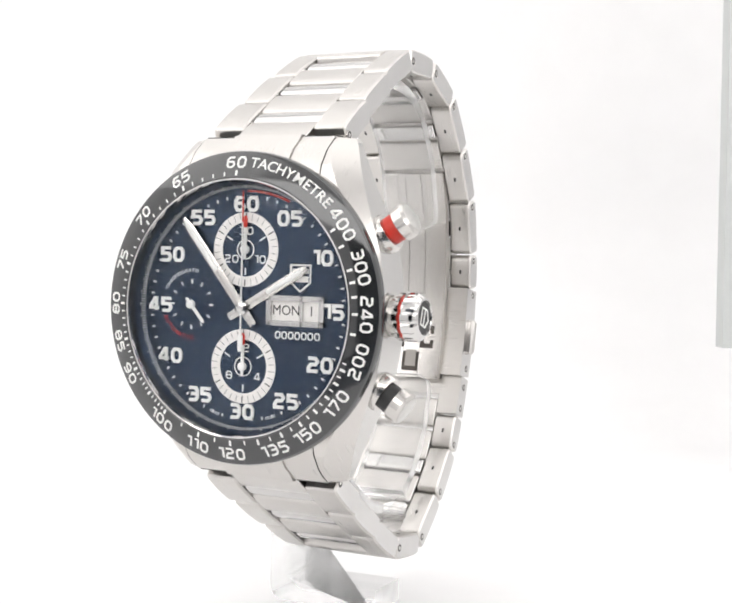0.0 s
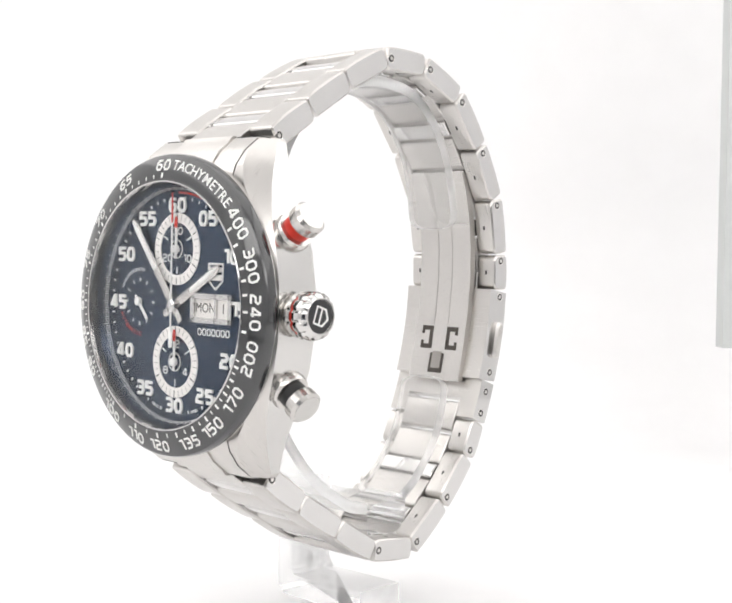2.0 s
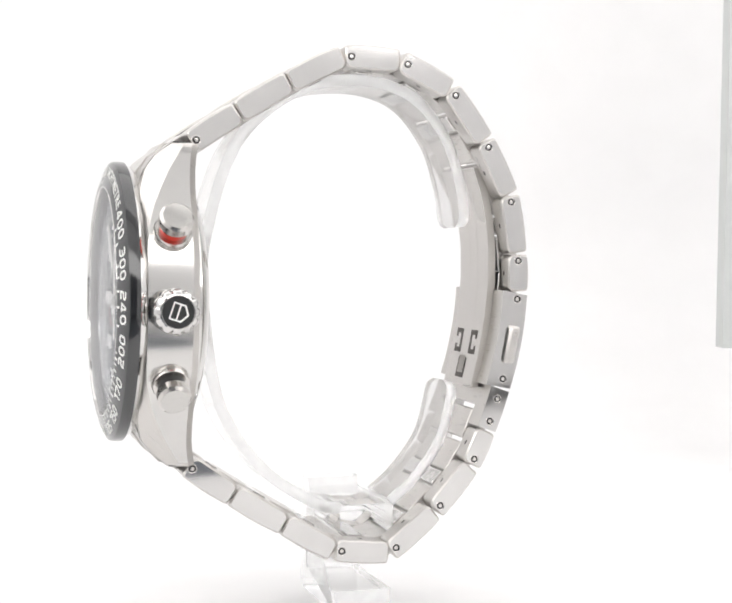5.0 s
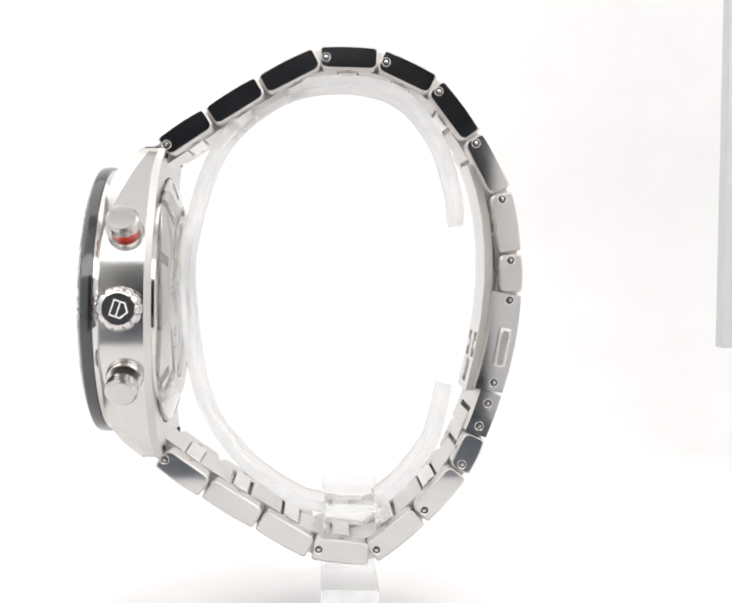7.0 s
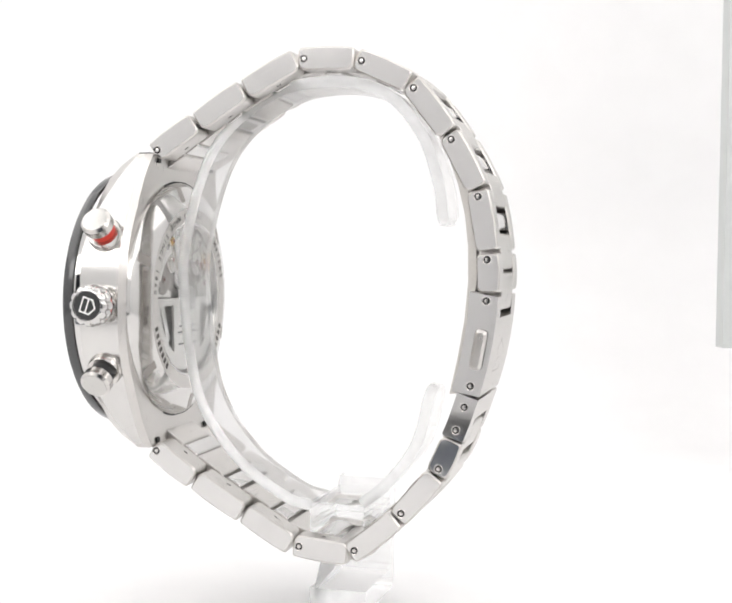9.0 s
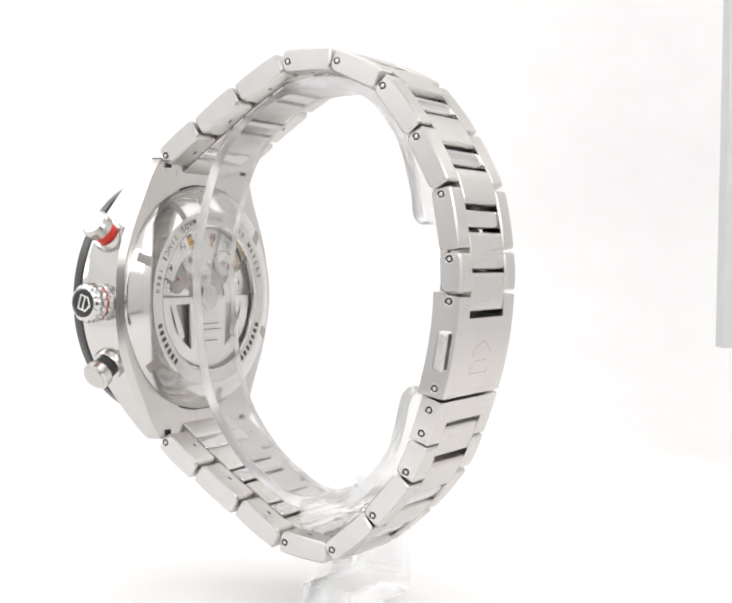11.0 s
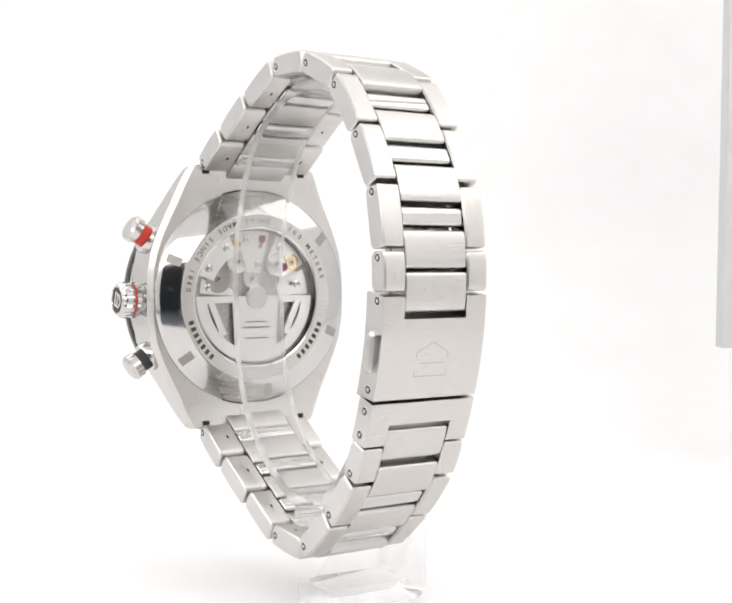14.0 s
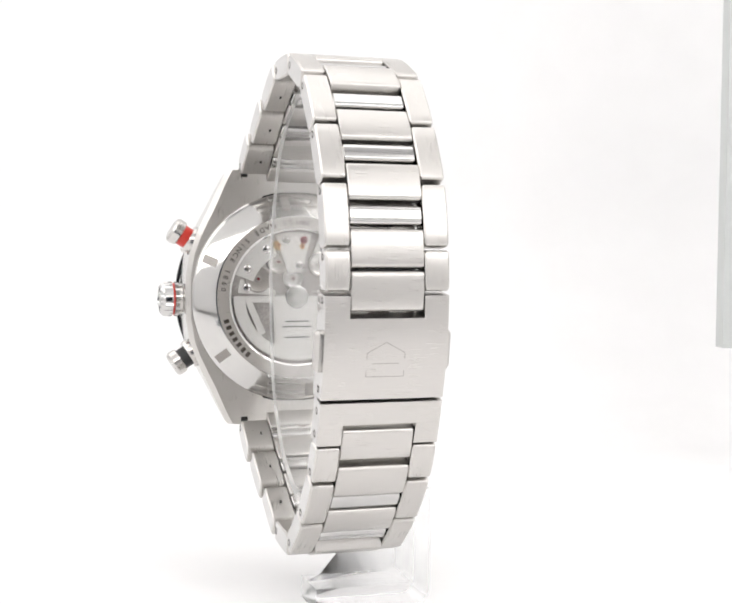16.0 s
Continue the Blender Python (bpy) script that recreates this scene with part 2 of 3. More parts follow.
K = 0.24               # corner of a squared figure, as a share of its width
LOOP = [(K, 0), (1 - K, 0), (1, K), (1, 1 - K), (1 - K, 1), (K, 1), (0, 1 - K), (0, K)]
SIX = [(0.96, 1), (K, 1), (0, 1 - K), (0, K), (K, 0), (1 - K, 0), (1, K), (1, 0.56 - K), (1 - K, 0.56), (0.02, 0.56)]
FIGURES = {"0": [LOOP], "1": [[(0.05, 1), (0.6, 1), (0.6, 0)]],
           "2": [[(0, 1), (1 - K, 1), (1, 1 - K), (1, 0.5 + K), (1 - K, 0.52), (K, 0.52), (0, 0.5 - K), (0, 0), (1, 0)]],
           "3": [[(0, 1), (1 - K, 1), (1, 1 - K), (1, K), (1 - K, 0), (0, 0)], [(0.25, 0.51), (0.99, 0.51)]],
           "4": [[(0.74, 0), (0.74, 1), (0.56, 1), (0, 0.32), (0, 0.22), (1.05, 0.22)]],
           "5": [[(1, 1), (0, 1), (0, 0.57), (1 - K, 0.57), (1, 0.57 - K), (1, K), (1 - K, 0), (0, 0)]],
           "6": [SIX], "7": [[(0, 1), (1, 1), (1, 0.82), (0.34, 0)]], "8": [LOOP, [(0.02, 0.52), (0.98, 0.52)]],
           "9": [[(1 - x, 1 - y) for x, y in SIX]]}


def figures(text, wide, high, stroke, gap, thick):
    """Squared numerals, centred, in the plane of x and y, facing z."""
    bm = bmesh.new()
    widths = [wide * (0.62 if c == "1" else 1.0) for c in text]
    x = -(sum(widths) + gap * (len(text) - 1)) / 2
    for c, w in zip(text, widths):
        for line in FIGURES[c]:
            k = wide - stroke
            ribbon(bm, [(x + stroke / 2 + px * k, (py - 0.5) * (high - stroke)) for px, py in line], stroke, thick, line is LOOP)
        x += w + gap
    return bm


def on_face(x, z, y, turn=0, back=False):
    """Pose on the watch's front (or back): turn clockwise as one looks at it."""
    m = Matrix.Rotation(radians(90), 4, "X")
    if back:
        m = Matrix.Rotation(radians(180), 4, "Z") @ m
    return Matrix.Translation((x, y, HUB + z)) @ m @ Matrix.Rotation(radians(-turn), 4, "Z")


def dial_bar(bm, angle, r0, r1, width, y, thick=0.08, cx=0.0, cz=0.0):
    """A radial mark from r0 to r1 at a clock angle about (cx, cz)."""
    m = on_face(cx, cz, y, angle)
    slab(bm, -width / 2, width / 2, r0, r1, -0.01, thick, m)
    return bm


# ---- the box ----
def room():
    """A white photo box, open in front behind the lens, with a coved back."""
    floor = bmesh.new()
    slab(floor, -0.30, 0.30, -0.36, 0.30, -0.020, -0.008)
    tagged(part("floor", floor, BACKDROP, None, "white matt board under the stand", Matrix(), 0), kind="structure", category="floor")
    board = slab(bmesh.new(), -0.298, 0.298, -0.125, 0.0585, -0.008, 0.0)
    tagged(part("table_board", bevelled(board, 0.001, 40, 3), TABLE, None, "white board that the stand turns on", Matrix(), 30), kind="structure", category="board")
    for name, box in (("wall_west", (-0.31, -0.30, -0.36, 0.30, -0.02, 0.50)), ("wall_east", (0.30, 0.31, -0.36, 0.30, -0.02, 0.50)),
                      ("ceiling", (-0.31, 0.31, -0.36, 0.31, 0.50, 0.51))):
        tagged(part(name, slab(bmesh.new(), *box), CARD, None, "plain white card of a photo box", Matrix(), 0), kind="structure", category="wall")
    back = bmesh.new()
    curve = [(0.20 + 0.10 * math.sin(radians(7.5 * i)), 0.092 - 0.10 * math.cos(radians(7.5 * i))) for i in range(13)] + [(0.30, 0.50)]
    for (y0, z0), (y1, z1) in zip(curve, curve[1:]):
        back.faces.new([back.verts.new(p) for p in ((-0.30, y0, z0), (0.30, y0, z0), (0.30, y1, z1), (-0.30, y1, z1))])
    bmesh.ops.remove_doubles(back, verts=back.verts, dist=1e-5)
    bmesh.ops.solidify(back, geom=back.faces[:], thickness=0.004)
    tagged(part("wall_north", back, BACKDROP, None, "white background card that curves up from the table", Matrix(), 60), kind="structure", category="wall")
    front = bmesh.new()
    for box in ((-0.30, -0.064, -0.225, -0.22, 0.0, 0.50), (0.060, 0.30, -0.225, -0.22, 0.0, 0.50), (-0.064, 0.060, -0.225, -0.22, 0.13, 0.50)):
        slab(front, *box)
    tagged(part("wall_south", front, CARD, None, "white card with an opening for the lens", Matrix(), 0), kind="structure", category="wall")
    # Unseen: dark box and floor strip added for dark reflections in the steel.
    dark = bmesh.new()
    for box in ((-0.10, -0.095, -0.33, -0.226, 0.0, 0.25), (0.105, 0.11, -0.33, -0.226, 0.0, 0.25), (-0.095, 0.105, -0.335, -0.33, 0.0, 0.25),
                (-0.095, 0.105, -0.33, -0.226, 0.2505, 0.255), (-0.064, 0.060, -0.33, -0.126, -0.0078, -0.0005)):
        slab(dark, *box)
    tagged(part("wall_room", dark, DIM, None, "dark lining behind the opening, added for dark reflections in the steel", Matrix(), 0), kind="structure", category="wall")


room()


def grey_panel():
    bm = bmesh.new()
    slab(bm, 0.1172, 0.150, 0.19, 0.198, 0.0315, 0.4995)
    bevelled(bm, 0.0039, segments=6)
    tagged(part("side_panel", bm, GREY_PANEL, None, "pale grey plastic panel with rounded corners", Matrix()), category="panel", kind="structure")


grey_panel()

# ---- the watch ----
watch = tagged(new("wristwatch"), "steel chronograph wristwatch with blue dial on a clear stand", "wristwatch")


# Stations of the case, outwards from its middle: distance, half width, front, back, bevel across, bevel in depth.
# The last number is the half width of the back face, which follows the round back.
CASE = ((0, 20.6, -38.4, -30.4, 0.8, 0.6, 19.75), (4, 20.5, -38.4, -30.4, 0.8, 0.6, 19.65), (8, 19.85, -38.4, -30.4, 0.9, 0.6, 19.0),
        (11, 18.8, -38.3, -30.4, 1.5, 0.8, 17.9), (14, 17.5, -38.2, -30.35, 2.3, 1.5, 16.5), (17, 16.05, -37.9, -30.3, 2.8, 2.5, 15.0),
        (19.6, 14.9, -37.1, -30.15, 2.9, 3.0, 13.9), (21.8, 13.9, -35.5, -29.8, 2.8, 2.8, 12.95), (23.0, 13.3, -34.0, -29.5, 2.5, 2.1, 12.4),
        (23.6, 12.8, -33.1, -29.4, 2.0, 1.5, 12.0))


def case():
    rows = []
    for d, w, f, b, cx, cy, k in [(-d, *rest) for d, *rest in CASE[:0:-1]] + [tuple(c) for c in CASE]:
        z = HUB + d
        rows.append([(-w + cx, f, z), (w - cx, f, z), (w, f + cy, z), (w, b - 1.0, z), (k, b, z), (-k, b, z), (-w, b - 1.0, z), (-w, f + cy, z)])
    return part("case", loft(bmesh.new(), rows), BRUSH_UP, watch, "steel case with bevelled lugs and polished flanks", smooth=17, sides=FLANK, limit=0.77)


case_ob = case()


def end_link(sz):
    """The solid link that closes the gap between two lugs."""
    bm = bmesh.new()
    for x0, x1, lift in ((-10.45, -5.4, 0.1), (-5.35, 5.35, 0.4), (5.4, 10.45, 0.1)):
        rs = []
        for d, f, b in ((14.0, -38.2, -31.0), (17.0, -37.9, -30.9), (19.6, -37.1, -30.5), (21.8, -35.5, -30.2), (23.0, -34.0, -29.8), (23.7 + lift, -33.0, -29.6)):
            z = HUB + sz * d
            rs.append([(x0, f - lift, z), (x1, f - lift, z), (x1, b, z), (x0, b, z)])
        loft(bm, rs)
    bevelled(bm, 0.12, 50, 1)
    part("end_link", bm, BRUSH_UP, watch)

    # Solid dark pieces stand in for the shade in the gaps between lugs.
    gap = bmesh.new()
    ring = [(r * math.sin(radians(a)), HUB + sz * r * math.cos(radians(a))) for r, turns in ((18.9, range(-22, 23, 4)), (19.9, range(18, -19, -4))) for a in turns]
    prism(gap, ring, -30.6, -30.12)
    for s in (1, -1):
        slab(gap, *sorted((s * 9.3, s * 10.5)), -30.6, -29.3, *sorted((HUB + sz * 22.3, HUB + sz * 23.65)))
        slab(gap, *sorted((s * 5.5, s * 10.35)), -32.75, -30.6, *sorted((HUB + sz * 23.5, HUB + sz * 23.98)))
    part("lug_gap_shade", gap, DARK, watch, smooth=0)
    for s in (1, -1):
        rows = []
        for d, f in ((16.5, -37.97), (19.6, -37.1), (21.8, -35.5), (23.0, -34.0), (23.62, -33.1)):
            z = HUB + sz * d
            rows.append([(s * 10.47, f - 0.04, z), (s * 10.6, f - 0.04, z), (s * 10.6, f + 0.6, z), (s * 10.47, f + 0.6, z)])
        part("lug_seam", loft(bmesh.new(), rows), DARK, watch, smooth=0)


end_link(1)
end_link(-1)

# bezel
part("bezel_rim", lathe([(18.6, -37.5), (20.3, -37.6), (20.75, -38.2), (20.9, -38.9), (18.6, -38.9)], close=True, steps=128), POLISH, watch)
bezel = part("bezel", lathe([(20.9, -38.75), (21.3, -38.85), (21.35, -39.1), (21.3, -40.1), (21.15, -40.45), (20.75, -40.7), (18.6, -41.45), (17.7, -41.65), (17.4, -41.5), (17.25, -38.6), (19.5, -38.6)], close=True, steps=128), CERAMIC, watch,
             "black ring with a white tachymeter scale")


def bezel_y(r):
    return -40.7 - 0.75 * (20.75 - r) / 2.15


def bezel_text(text, angle, inward, size=2.2):
    bm = figures(text, 1.36, 1.68, 0.29, 0.32, 0.06) if text.isdigit() else lettering(text, size, 0.06, 0.015, 1.05)
    r = 19.68
    m = on_face(0, 0, 0, angle) @ Matrix.Translation((0, r, -bezel_y(r) + 0.02)) @ Matrix.Rotation(radians(-19.2), 4, "X")
    if inward:
        m = m @ Matrix.Rotation(radians(180), 4, "Z")
    bm.transform(m)
    part("numeral", bm, WHITE_PRINT, bezel, smooth=0)


for value in (400, 300, 240, 200, 170, 150, 135, 120, 110, 100, 90, 85, 80, 75, 70, 65, 60):
    bezel_text(str(value), (21600 / value) % 360 - (0 if value != 60 else 0.8), value in (200, 170, 150, 135, 120, 110, 100, 90, 85))
at = 5.6
for letter, wide in zip("TACHYMETRE", (0.9, 1.0, 1.0, 1.06, 0.95, 1.25, 0.84, 0.9, 0.95, 0.84)):
    bezel_text(letter, at + 2.05 * wide, False, 2.0)
    at += 4.1 * wide


def tick(bm, angle, long):
    m = on_face(0, 0, 0, angle) @ Matrix.Translation((0, 17.85, 41.6)) @ Matrix.Rotation(radians(-13), 4, "X")
    w = 0.17 if long else 0.1
    slab(bm, -w, w, 0.0, 0.75 if long else 0.55, -0.1, 0.05, m)


marks = bmesh.new()
for v in list(range(60, 100, 1)) + list(range(100, 200, 5)) + [220, 240, 260, 280, 300, 350, 400]:
    a = 21600 / v
    long = v % 5 == 0 if v < 100 else v % 10 == 0
    tick(marks, a, long)
tagged(part("minute_track", marks, WHITE_PRINT, bezel, smooth=0), kind="stuff")

# crystal and dial
crystal = part("crystal", lathe([(0, -42.1), (6, -42.05), (12, -41.88), (16.4, -41.6), (17.2, -41.35), (17.2, -40.4), (16.4, -40.5), (12, -40.72), (6, -40.86), (0, -40.9)]), SAPPHIRE, watch, "clear domed crystal", smooth=40)
crystal.visible_shadow = False
part("crystal_lip", lathe([(17.18, -41.2), (17.3, -41.62), (17.5, -41.68), (17.62, -41.5), (17.5, -41.2)], close=True, steps=128), POLISH, watch)
dial = part("dial", lathe([(0, -38.6), (16.35, -38.6), (16.35, -38.2), (0, -38.2)]), BLUE, watch, "dark blue sunburst dial", smooth=40)
part("flange", lathe([(16.3, -38.55), (17.2, -40.05), (17.25, -38.3), (16.3, -38.3)], close=True), BLUE, watch)
DY = -38.6

ticks = bmesh.new()
for i in range(300):
    a = i * 1.2
    m = on_face(0, 0, 0, a) @ Matrix.Translation((0, 16.36, 38.68)) @ Matrix.Rotation(radians(59), 4, "X")
    slab(ticks, -0.045, 0.045, 0.05, 0.9 if i % 5 == 0 else 0.6, -0.01, 0.03, m)
tagged(part("minute_ticks", ticks, WHITE_PRINT, dial, smooth=0), kind="stuff")
dots = bmesh.new()
for i in range(60):
    if i % 5:
        dial_bar(dots, i * 6, 15.0, 15.45, 0.2, DY)
tagged(part("minute_dots", dots, WHITE_PRINT, dial, smooth=0), kind="stuff")
arc = bmesh.new()
for i in range(24):
    dial_bar(arc, 1 + i, 15.85, 16.1, 0.32, DY)
part("red_arc", arc, RED, dial, smooth=0)

for i in range(12):
    a = i * 30
    s, c = math.sin(radians(a)), math.cos(radians(a))
    text = "60" if i == 0 else "%02d" % (i * 5)
    bm = figures(text, 1.78, 2.15, 0.45, 0.3, 0.3)
    bm.transform(on_face(13.75 * s, 14.2 * c, DY - 0.1))
    part("numeral", bm, LUME, dial, smooth=0)


def ring_mesh(cx, cz, r0, r1, y, thick=0.12):
    return lathe([(r0, y), (r0, y - thick), (r1, y - thick), (r1, y)], (cx, 0, HUB + cz), 72, close=True)


def subdial(cz, texts):
    part("subdial_ring", ring_mesh(0, cz, 3.7, 5.1, DY), SILVER_RING, dial)
    bm = bmesh.new()
    for i in range(30):
        dial_bar(bm, i * 12, 4.1, 5.0, 0.06 if i % 5 else 0.16, DY - 0.12, 0.02, 0, cz)
    part("subdial_track", bm, DARK, dial, smooth=0)
    bm = bmesh.new()
    for i in (1, 3, 5):
        dial_bar(bm, i * 60, 2.5, 3.5, 0.2, DY, 0.05, 0, cz)
    part("subdial_stroke", bm, WHITE_PRINT, dial, smooth=0)
    for text, a, r in texts:
        bm = figures(text, 0.98, 1.12, 0.17, 0.22, 0.03)
        bm.transform(on_face(r * math.sin(radians(a)), cz + r * math.cos(radians(a)), DY - 0.02))
        part("numeral", bm, WHITE_PRINT, dial, smooth=0)
    bm = ring_mesh(0.05, cz, 1.22, 1.36, DY - 0.16, 0.08)
    part("subdial_loop", bm, WHITE_PRINT, dial)


subdial(8.0, (("30", 0, 2.55), ("10", 120, 2.6), ("20", 240, 2.6)))
subdial(-8.0, (("12", 0, 2.55), ("4", 120, 2.6), ("8", 240, 2.6)))


def arc_text(text, cx, cz, r, a0, step, size, mat, inward=False):
    for i, letter in enumerate(text):
        bm = lettering(letter, size, 0.03)
        a = a0 + step * i
        m = on_face(cx, cz, DY - 0.01, a) @ Matrix.Translation((0, r, 0))
        if inward:
            m = m @ Matrix.Rotation(radians(180), 4, "Z")
        bm.transform(m)
        part("letter", bm, mat, dial, smooth=0)


arc_text("CHRONOGRAPH", -8.6, 0.2, 4.7, -62, 7.1, 0.74, WHITE_PRINT)
arc_text("AUTOMATIC", -8.6, 0.2, 4.7, -114, -8.4, 0.78, RED, True)
for text, a in (("SWISS", 197), ("MADE", 163)):
    bm = lettering(text, 0.62, 0.03)
    bm.transform(on_face(0, 0, DY - 0.01, a) @ Matrix.Translation((0, 15.3, 0)) @ Matrix.Rotation(radians(180), 4, "Z"))
    part("letter", bm, WHITE_PRINT, dial, smooth=0)
bm = bmesh.new()
for i in range(12):
    dial_bar(bm, i * 30, 2.9, 3.5, 0.24 if i % 3 == 0 else 0.14, DY, 0.05, -8.6, 0.2)
part("subdial_stroke", bm, WHITE_PRINT, dial, smooth=0)


def day_date():
    bm = bmesh.new()
    x0, x1, z0, z1 = 3.6, 12.4, -2.15, 1.95
    for a, b, c, d in ((x0, x1, z1 - 0.75, z1), (x0, x1, z0, z0 + 0.75), (x0, x0 + 0.8, z0, z1), (x1 - 0.8, x1, z0, z1), (8.75, 9.2, z0, z1)):
        slab(bm, a, b, DY - 0.42, DY, HUB + c, HUB + d)
    part("date_frame", bm, POLISH, dial, "polished steel window frame")
    part("date_disc", slab(bmesh.new(), x0 + 0.1, x1 - 0.1, DY - 0.06, DY, HUB + z0 + 0.1, HUB + z1 - 0.1), SILVER_RING, dial, smooth=0)
    for text, x in (("MON", 6.55), ("1", 10.4)):
        bm = lettering(text, 1.9, 0.03, 0.0, 0.95)
        bm.transform(on_face(x, -0.1, DY - 0.08))
        part("letter", bm, DARK, dial, smooth=0)
    bm = bmesh.new()
    for i in range(7):
        loop = ribbon(bmesh.new(), [(0.68 * (x - 0.5), 0.85 * (y - 0.5)) for x, y in LOOP], 0.17, 0.05, True)
        loop.transform(on_face(5.3 + i * 1.0, -3.4, DY - 0.02))
        piece = bpy.data.meshes.new("mark")
        loop.to_mesh(piece)
        bm.from_mesh(piece)
        bpy.data.meshes.remove(piece)
        loop.free()
    part("maker_mark", bm, WHITE_PRINT, dial, smooth=0)
    bm = bmesh.new()
    outer = [(7.0, 6.2), (10.2, 6.2), (10.2, 3.7), (8.6, 2.4), (7.0, 3.7)]
    inner = [(8.6 + (x - 8.6) * 0.86, 4.4 + (z - 4.4) * 0.86) for x, z in outer]
    for i in range(5):
        j = (i + 1) % 5
        prism(bm, [(x, HUB + z) for x, z in (outer[i], outer[j], inner[j], inner[i])], DY - 0.1, DY)
    slab(bm, 7.4, 9.8, DY - 0.1, DY, HUB + 4.95, HUB + 5.6)
    slab(bm, 7.4, 9.8, DY - 0.1, DY, HUB + 3.8, HUB + 4.6)
    part("shield", bm, SILVER_RING, dial, smooth=0)


day_date()


def hand(name, angle, length, tail, width, y, mat, cx=0.0, cz=0.0, label="", taper=0.75):
    m = on_face(cx, cz, y, angle)
    bm = bmesh.new()
    w, mid = width / 2, max(0.0, 0.2 - tail)
    vs = [(-w * 0.8, -tail), (w * 0.8, -tail), (w, mid), (w, length * 0.9), (w * taper * 0.6, length), (-w * taper * 0.6, length), (-w, length * 0.9), (-w, mid)]
    loft(bm, [[(x, yy, 0) for x, yy in vs], [(x, yy, 0.1) for x, yy in vs], [(x * 0.35, yy, 0.22) for x, yy in vs]])
    bm.transform(m)
    return part(name, bm, mat, watch, label, smooth=20)


hand("hour_hand", 59.5, 11.2, 2.6, 1.3, -38.95, SATIN, label="polished baton hand filled with white")
hand("minute_hand", 321, 15.6, 2.9, 1.3, -39.2, SATIN, label="long polished baton hand filled with white")
hand("hour_lume", 59.5, 10.7, -4.4, 0.72, -39.12, LUME)
hand("minute_lume", 321, 15.1, -6.5, 0.72, -39.37, LUME)
hand("second_hand", 0, 11.8, 5.9, 0.22, -39.55, LUME, taper=1)
hand("second_tip", 0, 15.9, -11.7, 0.2, -39.55, RED, taper=1)
hand("second_weight", 180, 5.9, -3.6, 0.75, -39.56, LUME, taper=1.5)
for cz in (8.0, -8.0):
    hand("small_hand", 1, 4.3, 1.2, 0.5, -38.85, LUME, 0, cz)
    hand("small_hand_tip", 1, 4.6, -3.0, 0.62, -38.95, RED, 0, cz)
    part("small_hub", spun([(0, 0.6), (0.5, 0.6), (0.62, 0.4)], (0, -38.7, HUB + cz), (0, -1, 0), 24), LUME, watch)
hand("small_hand", 139, 3.3, 1.1, 0.5, -38.85, LUME, -8.6, 0.2)
part("small_hub", spun([(0, 0.6), (0.5, 0.6), (0.62, 0.4)], (-8.6, -38.7, HUB + 0.2), (0, -1, 0), 24), LUME, watch)
part("hand_hub", spun([(0, 0.95), (1.0, 0.95), (1.2, 0.6), (1.3, 0.3)], (0, -38.7, HUB), (0, -1, 0), 32), POLISH, watch)


# crown and pushers
def crown():
    c = (20.2, -34.4, HUB - 0.35)
    part("crown_collar", spun([(-1, 2.6), (0.5, 2.6), (0.7, 2.9), (1.3, 2.9)], c, (1, 0, 0)), SATIN, watch)
    ob = part("crown", spun([(1.3, 2.9), (1.35, 3.2), (2.1, 3.25), (2.15, 2.85), (2.5, 2.85), (2.55, 3.25), (3.9, 3.25), (4.35, 3.0), (4.75, 2.55), (4.8, 2.35), (4.6, 2.3)], c, (1, 0, 0), 96, 12, 0.24), POLISH, watch, "polished fluted crown")
    part("crown_band", spun([(2.16, 2.98), (2.49, 2.98)], c, (1, 0, 0), 64), RED, ob)
    part("crown_cap", spun([(4.4, 2.25), (4.62, 2.25)], c, (1, 0, 0), 48), BLACK, ob)
    bm = bmesh.new()
    turn = Matrix.Translation((c[0] + 4.62, c[1], c[2])) @ Matrix.Rotation(radians(-18), 4, "X")
    pts = [(-1.0, 1.25), (0.75, 1.25), (1.55, 0.0), (0.75, -1.25), (-1.0, -1.25)]
    for i in range(5):
        (y0, z0), (y1, z1) = pts[i], pts[(i + 1) % 5]
        k = 0.82
        loft(bm, [[(0, y0, z0), (0, y1, z1), (0, y1 * k, z1 * k), (0, y0 * k, z0 * k)], [(0.1, y0, z0), (0.1, y1, z1), (0.1, y1 * k, z1 * k), (0.1, y0 * k, z0 * k)]])
    slab(bm, 0, 0.1, -0.06, 0.14, -1.2, 1.2)
    bm.transform(turn)
    # Steel emblem in white: its bright reflection is put into the colour.
    part("crown_emblem", bm, LUME, ob, smooth=0)


crown()


